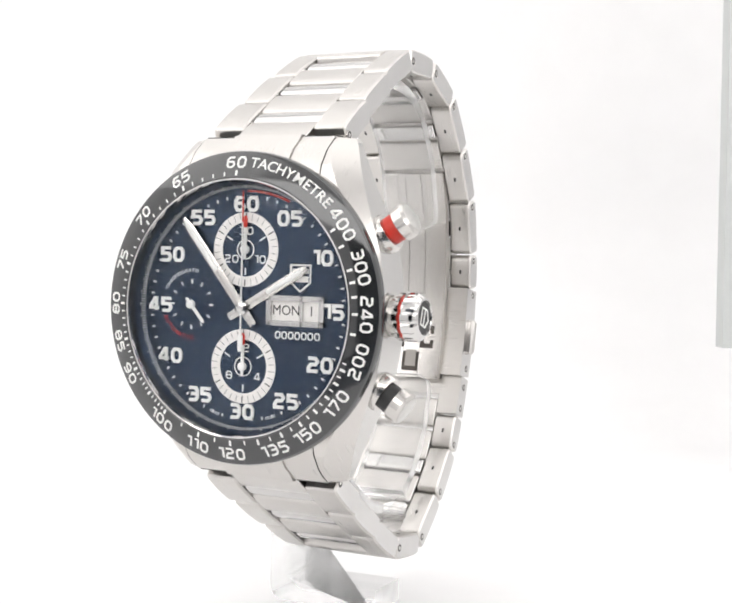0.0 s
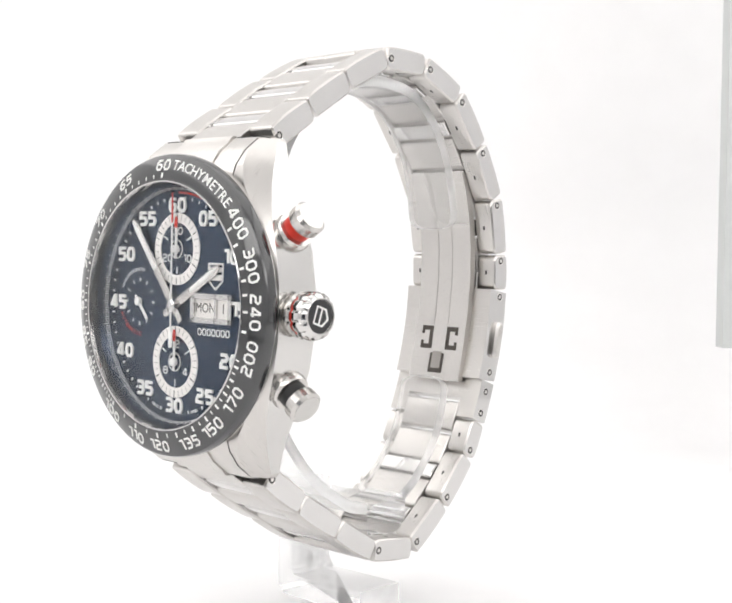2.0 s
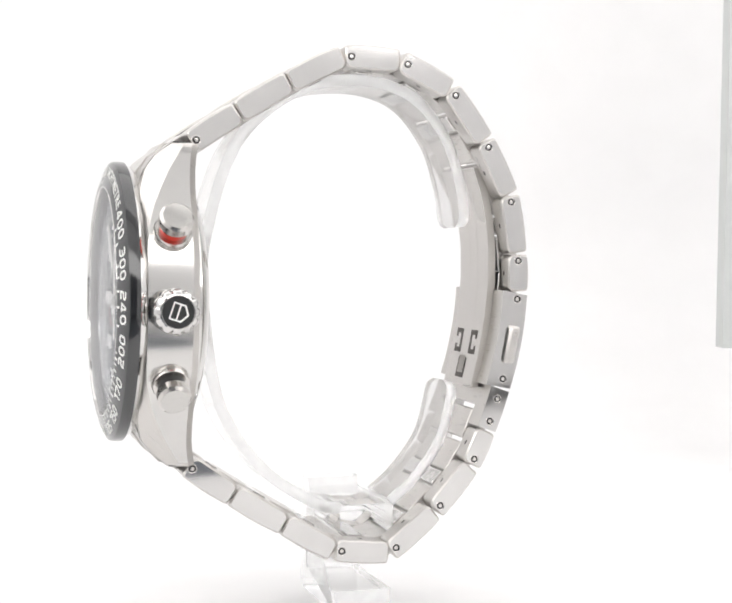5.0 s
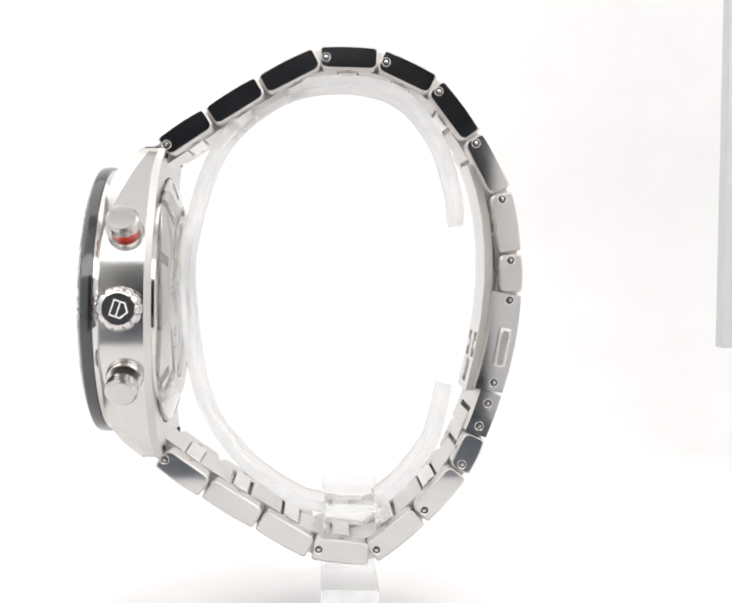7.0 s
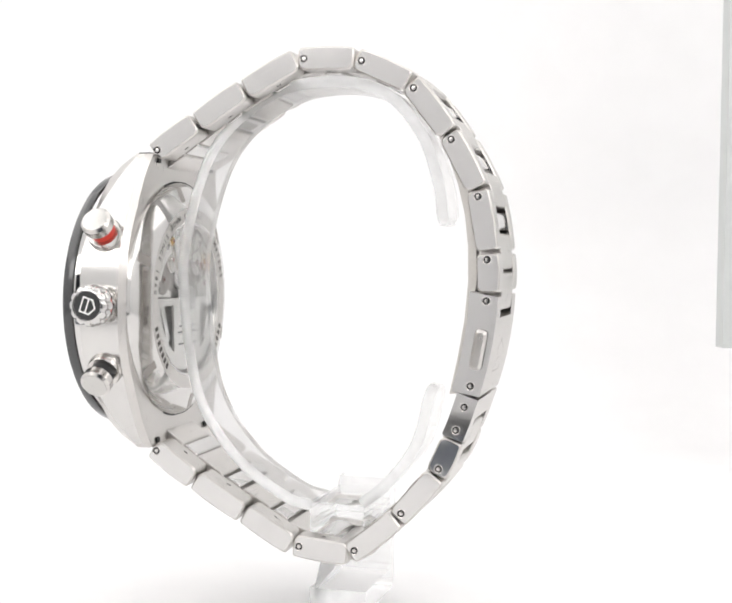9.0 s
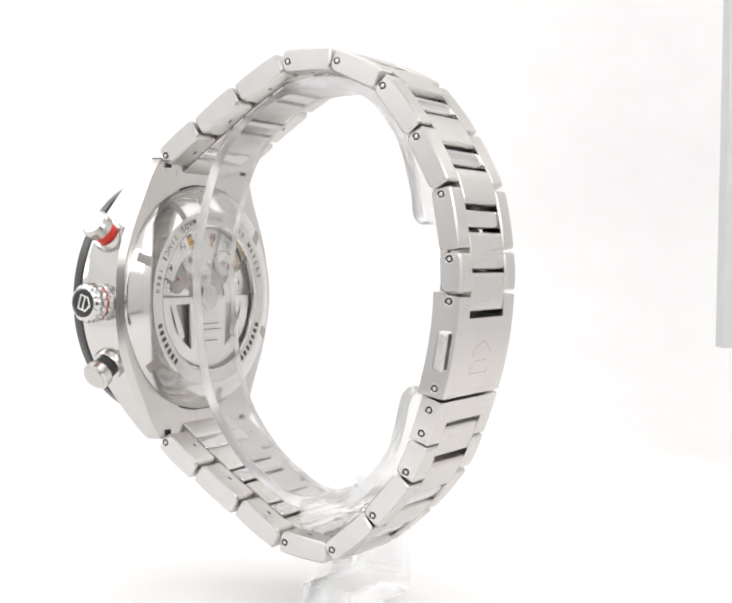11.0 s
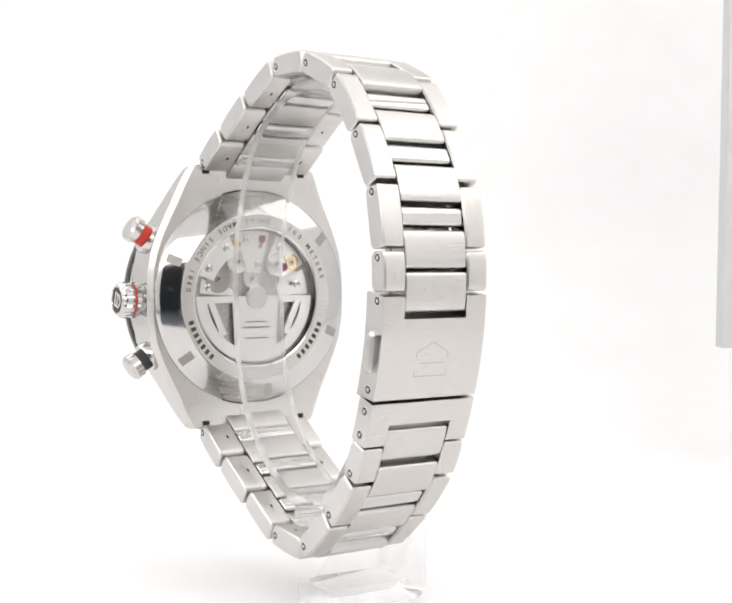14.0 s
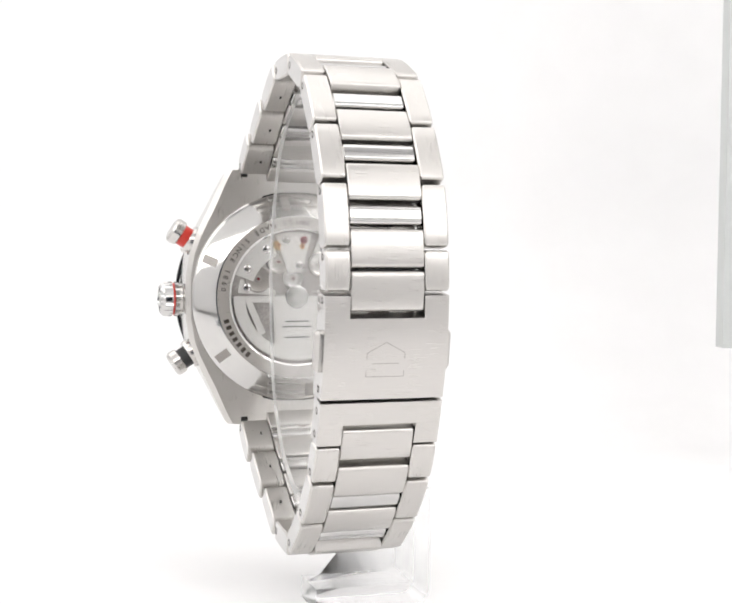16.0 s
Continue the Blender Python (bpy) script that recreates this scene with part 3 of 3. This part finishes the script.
def pusher(sz, ring):
    base = Vector((17.2, -34.25, HUB + sz * 9.4))
    way = Vector((0.85, 0, sz * 0.527))
    ob = part("pusher", spun([(4.45, 1.3), (4.47, 2.2), (4.65, 2.4), (6.0, 2.4), (6.4, 2.0), (6.41, 0.2)], base, way), SATIN, watch, "polished push button")
    part("pusher_face", spun([(6.35, 1.96), (6.44, 1.96), (6.45, 1.9), (6.44, 0.1)], base, way), CAP_FACE, ob)
    part("pusher_ring", spun([(2.9, 1.95), (4.5, 1.95)], base, way), ring, ob)
    part("pusher_collar", spun([(-2, 2.6), (1.6, 2.6), (1.75, 2.75), (2.5, 2.75), (2.95, 2.55), (3.0, 1.9)], base, way), SATIN, ob)


pusher(1, RED)
pusher(-1, BLACK)

# case back with a window on the movement
back_ring = part("back_ring", lathe([(12.6, -30.0), (12.6, -28.25), (13.0, -28.1), (15.3, -28.1), (15.5, -28.18), (18.9, -29.3), (19.6, -29.95), (19.7, -30.35), (19.7, -31.0), (12.6, -31.0)], close=True, steps=128), BACK_STEEL, watch, "polished case back ring with engraved text", smooth=25)
part("back_band", lathe([(13.0, -28.07), (15.25, -28.07), (15.25, -28.4), (13.0, -28.4)], close=True, steps=128), BRUSH_ACROSS, back_ring, "brushed band with engraved text", smooth=25)
for a in (52.5, 112.5, 172.5, 232.5, 292.5, 352.5):
    m = on_face(0, 0, -28.68, a, True) @ Matrix.Translation((0, 17.0, 0)) @ Matrix.Rotation(radians(-19), 4, "X")
    # Raised block, its darker steel in place of shade inside the slot.
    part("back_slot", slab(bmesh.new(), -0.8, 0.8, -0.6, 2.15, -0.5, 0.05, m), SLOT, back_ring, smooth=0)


def back_text(text, a0, step, inward, r=14.2, size=1.35):
    for i, letter in enumerate(text):
        if letter != " ":
            bm = lettering(letter, size, 0.04, 0.01)
            m = on_face(0, 0, -28.06, a0 + step * i, True) @ Matrix.Translation((0, r, 0))
            if inward:
                m = m @ Matrix.Rotation(radians(180), 4, "Z")
            bm.transform(m)
            # raised letter, dark colour for the shade in an engraved one
            part("letter", bm, RECESS_SHADE, back_ring, smooth=0)


back_text("SWISS MADE SINCE 1860", 8, -4.6, True)
back_text("100 METERS", 28, 5.2, False)
bars = bmesh.new()
for a0 in (-108, 112):
    for i in range(7):
        slab(bars, -0.35, 0.35, 13.7, 14.7, -0.02, 0.03, on_face(0, 0, -28.06, a0 - 5.0 * i if a0 < 0 else a0 + 5.0 * i, True))
part("maker_mark", bars, RECESS_SHADE, back_ring, smooth=0)
part("movement_plate", lathe([(0, -30.2), (12.6, -30.2), (12.6, -30.6), (0, -30.6)]), PLATE, watch, "grained movement plate")
wheels = ((-4.8, 6.2, 2.4, SATIN), (3.4, 6.6, 2.2, SATIN), (7.2, 3.4, 2.6, SLOT), (-8.0, 2.5, 2.4, SATIN), (0.5, 3.5, 2.0, POLISH), (-1.2, 9.6, 1.3, GOLD), (-8.2, 6.4, 1.5, GOLD), (3.4, 9.8, 0.9, GOLD))
for x, z, r, mat in wheels:
    part("gear", spun([(0, r), (0.25, r), (0.3, r - 0.25), (0.2, r - 0.5), (0.25, 0.6), (0.5, 0.5)], (x, -30.15, HUB + z), (0, 1, 0), 48), mat, watch)
    part("jewel", spun([(0.45, 0.3), (0.6, 0.25)], (x, -30.15, HUB + z), (0, 1, 0), 20), RUBY, watch)


def bridge(a0, a1, r0, r1, y, holes):
    """A curved bridge plate with blued or steel screws."""
    n = 10
    turns = [radians(a0 + (a1 - a0) * i / n) for i in range(n + 1)]
    outline = [(r1 * math.cos(a), HUB + r1 * math.sin(a)) for a in turns] + [(r0 * math.cos(a), HUB + r0 * math.sin(a)) for a in reversed(turns)]
    ob = part("bridge", bevelled(prism(bmesh.new(), outline, -30.25, y), 0.14, 40, 1), RHODIUM, watch)
    for r, a, mat in holes:
        c = (r * math.cos(radians(a)), y, HUB + r * math.sin(radians(a)))
        screw = part("screw", spun([(0, 0.75), (0.12, 0.75), (0.2, 0.6), (0.2, 0.05)], c, (0, 1, 0), 24), mat, ob)
        part("screw_slot", slab(bmesh.new(), c[0] - 0.5, c[0] + 0.5, y + 0.19, y + 0.22, c[2] - 0.08, c[2] + 0.08), DARK, ob, smooth=0)


bridge(20, 66, 8.6, 12.3, -29.85, ((10.6, 30, POLISH), (10.6, 58, POLISH)))
bridge(72, 104, 4.6, 12.3, -29.7, ((10.9, 80, POLISH), (6.0, 96, POLISH), (10.9, 98, RUBY)))
bridge(112, 150, 7.4, 12.3, -29.9, ((10.8, 120, POLISH), (8.6, 140, RUBY)))
bridge(154, 178, 5.0, 11.6, -29.8, ((9.6, 166, POLISH),))
bridge(4, 18, 4.0, 11.0, -29.95, ((9.4, 11, POLISH),))


def rotor():
    bm = bmesh.new()
    n = 40
    outer = [(12.0 * math.cos(math.pi + math.pi * i / n), HUB + 12.0 * math.sin(math.pi + math.pi * i / n)) for i in range(n + 1)]
    inner = [(9.8 * math.cos(math.pi + math.pi * i / n), HUB + 9.8 * math.sin(math.pi + math.pi * i / n)) for i in range(n + 1)]
    for i in range(n):
        prism(bm, [outer[i], outer[i + 1], inner[i + 1], inner[i]], -29.5, -29.1)
    slab(bm, -12, 12, -29.55, -29.15, HUB - 1.0, HUB + 0.2)
    for x0, x1 in ((-4.6, 4.6),):
        prism(bm, [(x0, HUB), (x1, HUB), (x1 * 0.9, HUB - 10.2), (x0 * 0.9, HUB - 10.2)], -29.52, -29.12)
    for s in (1, -1):
        prism(bm, [(s * 8.6, HUB - 0.5), (s * 9.9, HUB - 0.5), (s * 7.0, HUB - 7.4), (s * 5.9, HUB - 6.6)], -29.53, -29.13)
    bmesh.ops.remove_doubles(bm, verts=bm.verts, dist=1e-4)
    ob = part("rotor", bm, RHODIUM, watch, "half-round winding rotor", smooth=20)
    part("rotor_hub", spun([(0, 2.2), (0.3, 2.2), (0.4, 1.9), (0.4, 1.2), (0.55, 1.1)], (0, -29.3, HUB), (0, 1, 0), 40), POLISH, ob)
    bm = bmesh.new()
    for z, w in ((-4.6, 4.6), (-5.6, 5.6), (-7.6, 4.8)):
        slab(bm, -w / 2, w / 2, -29.13, -29.08, HUB + z - 0.12, HUB + z + 0.12)
    part("rotor_print", bm, DARK, ob, smooth=0)


rotor()
window = part("back_window", lathe([(0, -27.95), (12.0, -28.0), (12.6, -28.2), (12.6, -28.7), (0, -28.7)]), SAPPHIRE, watch, "clear case back window", smooth=40)
window.visible_shadow = False

# ---- bracelet: joints between the links, from the upper lugs over the top and the back to the lower lugs ----
JOINTS = [(-30.1, 17.8), (-22.9, 22.7), (-15.0, 27.8), (-6.3, 32.4), (3.1, 32.3), (11.7, 28.4), (17.8, 20.6), (22.4, 12.1), (24.1, 2.6),
          (24.3, -3.7), (21.6, -19.3), (19.2, -26.1), (16.6, -31.9), (10.5, -39.0), (2.9, -45.2), (-6.4, -44.3), (-14.6, -39.6), (-22.9, -34.6), (-30.0, -29.7)]
HALF = 9.46            # half the bracelet's width
CORE = 5.6             # half the width of the middle row
THICK = 3.4


def chord(i):
    a, b = Vector(JOINTS[i]), Vector(JOINTS[i + 1])
    d = (b - a).normalized()
    return a, d, Vector((-d.y, d.x)), (b - a).length


def rounded(l, t, r_in, r_out, bulge=0.0, n=4):
    """Outline of (along, out): rounded ends, outer side slightly arched."""
    out = []
    for cx, cy, r, a0 in ((l / 2 - r_in, -t / 2 + r_in, r_in, -90), (l / 2 - r_out, t / 2 - r_out, r_out, 0), (-l / 2 + r_out, t / 2 - r_out, r_out, 90), (-l / 2 + r_in, -t / 2 + r_in, r_in, 180)):
        for k in range(n + 1):
            a = radians(a0 + 90 * k / n)
            out.append((cx + r * math.cos(a), cy + r * math.sin(a)))
        if a0 == 0:
            for k in range(1, 6):
                x = (l / 2 - r_out) * (1 - k / 3)
                out.append((x, t / 2))
    return [(x, y + (bulge * (1 - (2 * x / l) ** 2) if y > 0 else 0)) for x, y in out]


def bar_mesh(outline, centre, d, x0, x1, edge=0.14):
    """Outline carried across the bracelet from x0 to x1 with softened edges."""
    n = Vector((-d.y, d.x))
    l = max(p[0] for p in outline)
    t = max(abs(p[1]) for p in outline)
    rings = []
    for x, k in ((x0, edge), (x0 + edge, 0), (x1 - edge, 0), (x1, edge)):
        ring = []
        for s, o in outline:
            p = centre + d * (s * (1 - k / l)) + n * (o * (1 - k / t))
            ring.append((x, p.x, p.y))
        rings.append(ring)
    return loft(bmesh.new(), rings)


def width_at(i):
    last = len(JOINTS) - 2
    return HALF + {0: 1.25, 1: 0.7, 2: 0.25}.get(min(i, last - i), 0.0)


def pin(parent, y, z, x, r=0.8):
    s = 1 if x > 0 else -1
    part("pin", spun([(-0.3, r * 0.9), (0.0, r * 0.9), (0.04, r * 0.84), (0.0, r * 0.74), (-0.2, r * 0.7)], (x, y, z), (s, 0, 0), 20), SATIN, parent)
    part("pin_groove", spun([(-0.26, r * 0.72), (0.012, r * 0.72)], (x, y, z), (s, 0, 0), 16), DARK, parent)
    part("pin_head", spun([(-0.2, r * 0.4), (0.03, r * 0.4), (0.05, r * 0.25)], (x, y, z), (s, 0, 0), 12), SATIN, parent)



def links():
    for i in range(len(JOINTS) - 1):
        a, d, n, l = chord(i)
        w = width_at(i)
        mid = a + d * (l / 2) + n * 0.1
        if i in (9, 10):
            continue
        shape = rounded(l - 0.35, THICK, 1.0, 0.45, 0.22)
        for s in (1, -1):
            x0, x1 = sorted((s * (CORE + 0.06), s * w))
            ob = part("outer_link", bar_mesh(shape, mid, d, x0, x1, 0.26), BRUSH_UP, watch, sides=POLISH)
            # Dark block in place of the shade inside a hole.
            hole = bar_mesh([(-0.35, -0.1), (0.35, -0.1), (0.35, 0.1), (-0.35, 0.1)], mid - n * (THICK / 2 - 0.06), d, *sorted((s * 7.4, s * 7.75)), 0.01)
            part("inner_hole", hole, DARK, ob, smooth=0)
            side = 0
            if 3 <= i <= 8:
                side = 1.15
            elif i in (11, 12, 13):
                side = l - 1.2
            elif i == 14:
                side = l - 1.2
            elif i in (0,):
                side = 0.9
            elif i == 17:
                side = l - 0.9
            if side:
                q = a + d * side + n * 0.1
                pin(ob, q.x, q.y, s * w)
        if l > 8:
            c = rounded(2.85, THICK - 0.1, 0.4, 0.5, 0.12)
            part("center_bar", bar_mesh(c, mid - n * 0.28, d, -CORE + 0.05, CORE - 0.05), POLISH, watch, "polished narrow bar")
    for i in range(len(JOINTS)):
        if i == 10:
            continue
        d = (chord(max(i - 1, 0))[1] + chord(min(i, len(JOINTS) - 2))[1]).normalized()
        n = Vector((-d.y, d.x))
        size = {9: 5.9, 11: 5.2}.get(i, 5.7)
        c = rounded(size, THICK, 0.5, 0.55, 0.18)
        shift = -0.25 if i == 9 else 0.0
        part("center_link", bar_mesh(c, Vector(JOINTS[i]) + n * -0.15 + d * shift, d, -CORE, CORE), BRUSH_ACROSS, watch)


links()


def clasp_plate(i, notch_start, notch_end, name, label, arch, inner=1.7):
    """A full-width plate along one chord, notched for the middle row at one end."""
    a, d, n, l = chord(i)
    w = HALF
    s0, s1 = 0.18, l - 0.12
    k = CORE + 0.1
    if notch_start:
        outline = [(s0, -w), (s1, -w), (s1, w), (s0, w), (s0, k), (s0 + notch_start, k), (s0 + notch_start, -k), (s0, -k)]
    else:
        outline = [(s0, -w), (s1, -w), (s1, -k), (s1 - notch_end, -k), (s1 - notch_end, k), (s1, k), (s1, w), (s0, w)]
    bm = bmesh.new()
    loft(bm, [[(s, x, -inner) for s, x in outline], [(s, x, 1.7) for s, x in outline]])
    bevelled(bm, 0.22, 40, 2)
    for q in range(1, 9):
        bmesh.ops.bisect_plane(bm, geom=bm.verts[:] + bm.edges[:] + bm.faces[:], plane_co=(l * q / 9, 0, 0), plane_no=(1, 0, 0))
    for v in bm.verts:
        s, x, o = v.co
        o += arch * (1 - (2 * s / l - 1) ** 2)
        p = a + d * s + n * o
        v.co = (x, p.x, p.y)
    return part(name, bm, BRUSH_ACROSS, watch, label, sides=POLISH)


clasp = clasp_plate(9, 3.3, 0, "clasp", "brushed folding clasp cover with engraved shield", 0.55, 2.7)
end_plate = clasp_plate(10, 0, 3.4, "clasp_end", "brushed clasp end plate", 0.1)


def clasp_details():
    a, d, n, l = chord(9)
    for s in (1, -1):
        c = a + d * 8.6 + n * 0.35
        shape = rounded(6.2, 1.9, 0.6, 0.6)
        x0, x1 = sorted((s * (HALF - 0.6), s * (HALF + 1.0)))
        part("push_button", bar_mesh(shape, c, d, x0, x1, 0.45), BRUSH_UP, clasp, "polished release button")
        for t in (1.1, l - 1.5):
            q = a + d * t + n * 0.1
            pin(clasp, q.x, q.y, s * HALF)
        a2, d2, n2, l2 = chord(10)
        for t in (1.9, l2 - 1.5):
            q = a2 + d2 * t + n2 * 0.1
            pin(end_plate, q.x, q.y, s * HALF)
    # engraved shield: raised strokes, darker for the shade in the cuts
    bm = bmesh.new()
    def stroke(p, q, w=0.1):
        (x0, s0), (x1, s1) = p, q
        dx, ds = x1 - x0, s1 - s0
        k = w / math.hypot(dx, ds) / 2
        ring = [(x0 - ds * k, s0 + dx * k), (x1 - ds * k, s1 + dx * k), (x1 + ds * k, s1 - dx * k), (x0 + ds * k, s0 - dx * k)]
        rows = []
        for lift in (-0.1, 0.015):
            row = []
            for x, s in ring:
                o = 1.7 + 0.55 * (1 - (2 * s / l - 1) ** 2) + lift
                p3 = a + d * s + n * o
                row.append((x, p3.x, p3.y))
            rows.append(row)
        loft(bm, rows)
    for p, q in (((-2.9, 8.6), (0, 7.0)), ((0, 7.0), (2.9, 8.6)), ((2.9, 8.6), (2.9, 12.2)), ((2.9, 12.2), (-2.9, 12.2)), ((-2.9, 12.2), (-2.9, 8.6)), ((-2.1, 10.2), (2.1, 10.2))):
        stroke(p, q)
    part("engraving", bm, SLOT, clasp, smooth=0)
    # folding blade inside the bracelet
    path = [(17.6, 16.6), (18.9, 13.0), (20.0, 8.5), (20.6, 3.5), (20.7, -2.0), (20.2, -8.0), (19.2, -14.0), (18.0, -19.6)]
    for x0, x1, depth, name, mat in ((-5.6, -1.6, 1.3, "clasp_blade", SATIN), (1.6, 5.6, 1.3, "clasp_blade", SATIN), (-1.5, 1.5, 0.7, "clasp_tongue", SATIN)):
        rows = []
        for k, (y, z) in enumerate(path):
            rows.append([(x0, y, z), (x1, y, z), (x1, y + depth, z + 0.1), (x0, y + depth, z + 0.1)])
        part(name, loft(bmesh.new(), rows), mat, clasp, smooth=60, sides=BLADE)

    # Raised dark pieces: the cutouts' shade is in their colour.
    def recess(x0, x1, z0, z1, y0, y1):
        part("clasp_recess", loft(bmesh.new(), [[(x, y0 - 0.04, z0), (x, y1 - 0.04, z1), (x, y1 + 0.3, z1), (x, y0 + 0.3, z0)] for x in (x0, x1)]), RECESS_SHADE, clasp, smooth=0)
    for s in (1, -1):
        recess(*sorted((s * 1.55, s * 2.3)), -14.3, -10.3, 19.15, 19.84)
        recess(*sorted((s * 2.3, s * 4.0)), -11.1, -10.3, 19.68, 19.82)
        recess(*sorted((s * 2.3, s * 4.0)), -14.3, -13.5, 19.13, 19.28)
        recess(*sorted((s * 3.5, s * 4.05)), -11.7, -10.3, 19.57, 19.82)
        recess(*sorted((s * 3.5, s * 4.05)), -14.3, -12.9, 19.13, 19.38)
    recess(-1.5, 1.5, -18.4, -15.0, 18.25, 18.98)
    tip = loft(bmesh.new(), [[(x, 18.33, -17.6), (x, 18.95, -14.7), (x, 19.4, -14.7), (x, 18.9, -17.6)] for x in (-1.0, 1.0)])
    # Tip darkened through its colour.
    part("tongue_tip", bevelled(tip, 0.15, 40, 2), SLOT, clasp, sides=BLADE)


clasp_details()

# ---- the stand ----
stand = tagged(new("display_stand"), "clear acrylic C-shaped watch stand holding the watch", "display stand")


def strip(path, edge0, edge1, thick, name, tips, label=""):
    """A bent strip along a path of (y, z), given thickness towards the inside."""
    pts = [Vector(p) for p in path]
    rows = []
    for i, p in enumerate(pts):
        d = (pts[min(i + 1, len(pts) - 1)] - pts[max(i - 1, 0)]).normalized()
        n = Vector((d.y, -d.x))
        q = p + n * thick
        away = min((p - pts[k]).length for k in tips)
        cut = 2.4 - math.sqrt(max(0.0, 2.4 ** 2 - (2.4 - min(away, 2.4)) ** 2)) if tips else 0
        x0, x1 = edge0 + cut, edge1 - cut
        rows.append([(x0 + 0.25, p.x, p.y), (x1 - 0.25, p.x, p.y), (x1, (p.x * 3 + q.x) / 4, (p.y * 3 + q.y) / 4), (x1, (p.x + 3 * q.x) / 4, (p.y + 3 * q.y) / 4),
                     (x1 - 0.25, q.x, q.y), (x0 + 0.25, q.x, q.y), (x0, (p.x + 3 * q.x) / 4, (p.y + 3 * q.y) / 4), (x0, (p.x * 3 + q.x) / 4, (p.y * 3 + q.y) / 4)])
    ob = part(name, loft(bmesh.new(), rows), ACRYLIC, stand, label, UPRIGHT, 50, WHITE_EDGE, 0.3)
    ob.visible_shadow = False
    return ob


def smooth_path(keys, n=10):
    """Catmull-Rom through the keys."""
    ks = [Vector(k) for k in keys]
    ks = [ks[0] * 2 - ks[1]] + ks + [ks[-1] * 2 - ks[-2]]
    out = []
    for a, b, c, d in zip(ks, ks[1:], ks[2:], ks[3:]):
        for i in range(n):
            t = i / n
            out.append(0.5 * (2 * b + (c - a) * t + (2 * a - 5 * b + 4 * c - d) * t * t + (3 * b - a - 3 * c + d) * t ** 3))
    return out + [ks[-2]]


ring_path = smooth_path([(-4.6, -39.6), (-9.4, -38.2), (-18.0, -32.2), (-25.0, -21.8), (-27.75, -6.0), (-27.4, 5.0), (-22.6, 19.4), (-13.0, 28.0), (-2.4, 30.4), (7.2, 28.3), (13.6, 21.4), (16.6, 13.0), (17.4, 6.9)])
strip(ring_path, -4.4, 5.5, 1.8, "band", (-1,), "clear bent acrylic band")
tail_path = smooth_path([(15.9, -19.0), (13.6, -28.2), (8.8, -35.0), (4.6, -38.6)])
strip(tail_path, -4.4, 5.5, 1.8, "band_end", (0,), "clear bent acrylic lip")


def arc_points(cx, cz, r, a0, a1, n=6):
    return [(cx + r * math.cos(radians(a0 + (a1 - a0) * i / n)), cz + r * math.sin(radians(a0 + (a1 - a0) * i / n))) for i in range(n + 1)]


def stand_foot():
    # ridged block under the band
    rings = [(0.0, 4.5, -38.1), (0.0, 4.5, -39.2)]
    for k in range(3):
        z = -39.3 - 0.98 * k
        rings += [(0.0, 4.5, z), (0.0, 4.5, z - 0.8), (0.4, 4.1, z - 0.92), (0.4, 4.1, z - 1.03)]
    rings += [(0.0, 4.5 * math.cos(radians(a)), -42.25 + 1.9 * math.sin(radians(a))) for a in (0, -15, -30, -45, -60, -75, -86)]
    bm = loft(bmesh.new(), [[(5.6 - e, w, z), (-12.0 + e, w, z), (-12.0 + e, -w, z), (5.6 - e, -w, z)] for e, w, z in rings])
    part("block", bm, RIDGED, stand, "clear ridged acrylic block", UPRIGHT, 30).visible_shadow = False
    # bent strip: upright and foot
    outer = [(-12.1, -36.6), (-15.0, -36.6)] + arc_points(-12.5, -53.45, 2.5, 180, 270) + [(4.4, -55.95)]
    inner = [(4.4, -52.3)] + arc_points(-10.6, -50.8, 1.5, 270, 180)
    bm = prism(bmesh.new(), outer + inner, -4.7, 4.7)
    bmesh.ops.triangulate(bm, faces=[f for f in bm.faces if len(f.verts) > 4])
    part("foot", bm, RIDGED, stand, "clear bent acrylic foot", UPRIGHT, 40, WHITE_EDGE, 0.8).visible_shadow = False


stand_foot()


def motions():
    for thing in (watch, stand):
        walk(thing, [(t, pose(0, 0, 0, 0, 0, a)) for t, a in TURN])


motions()
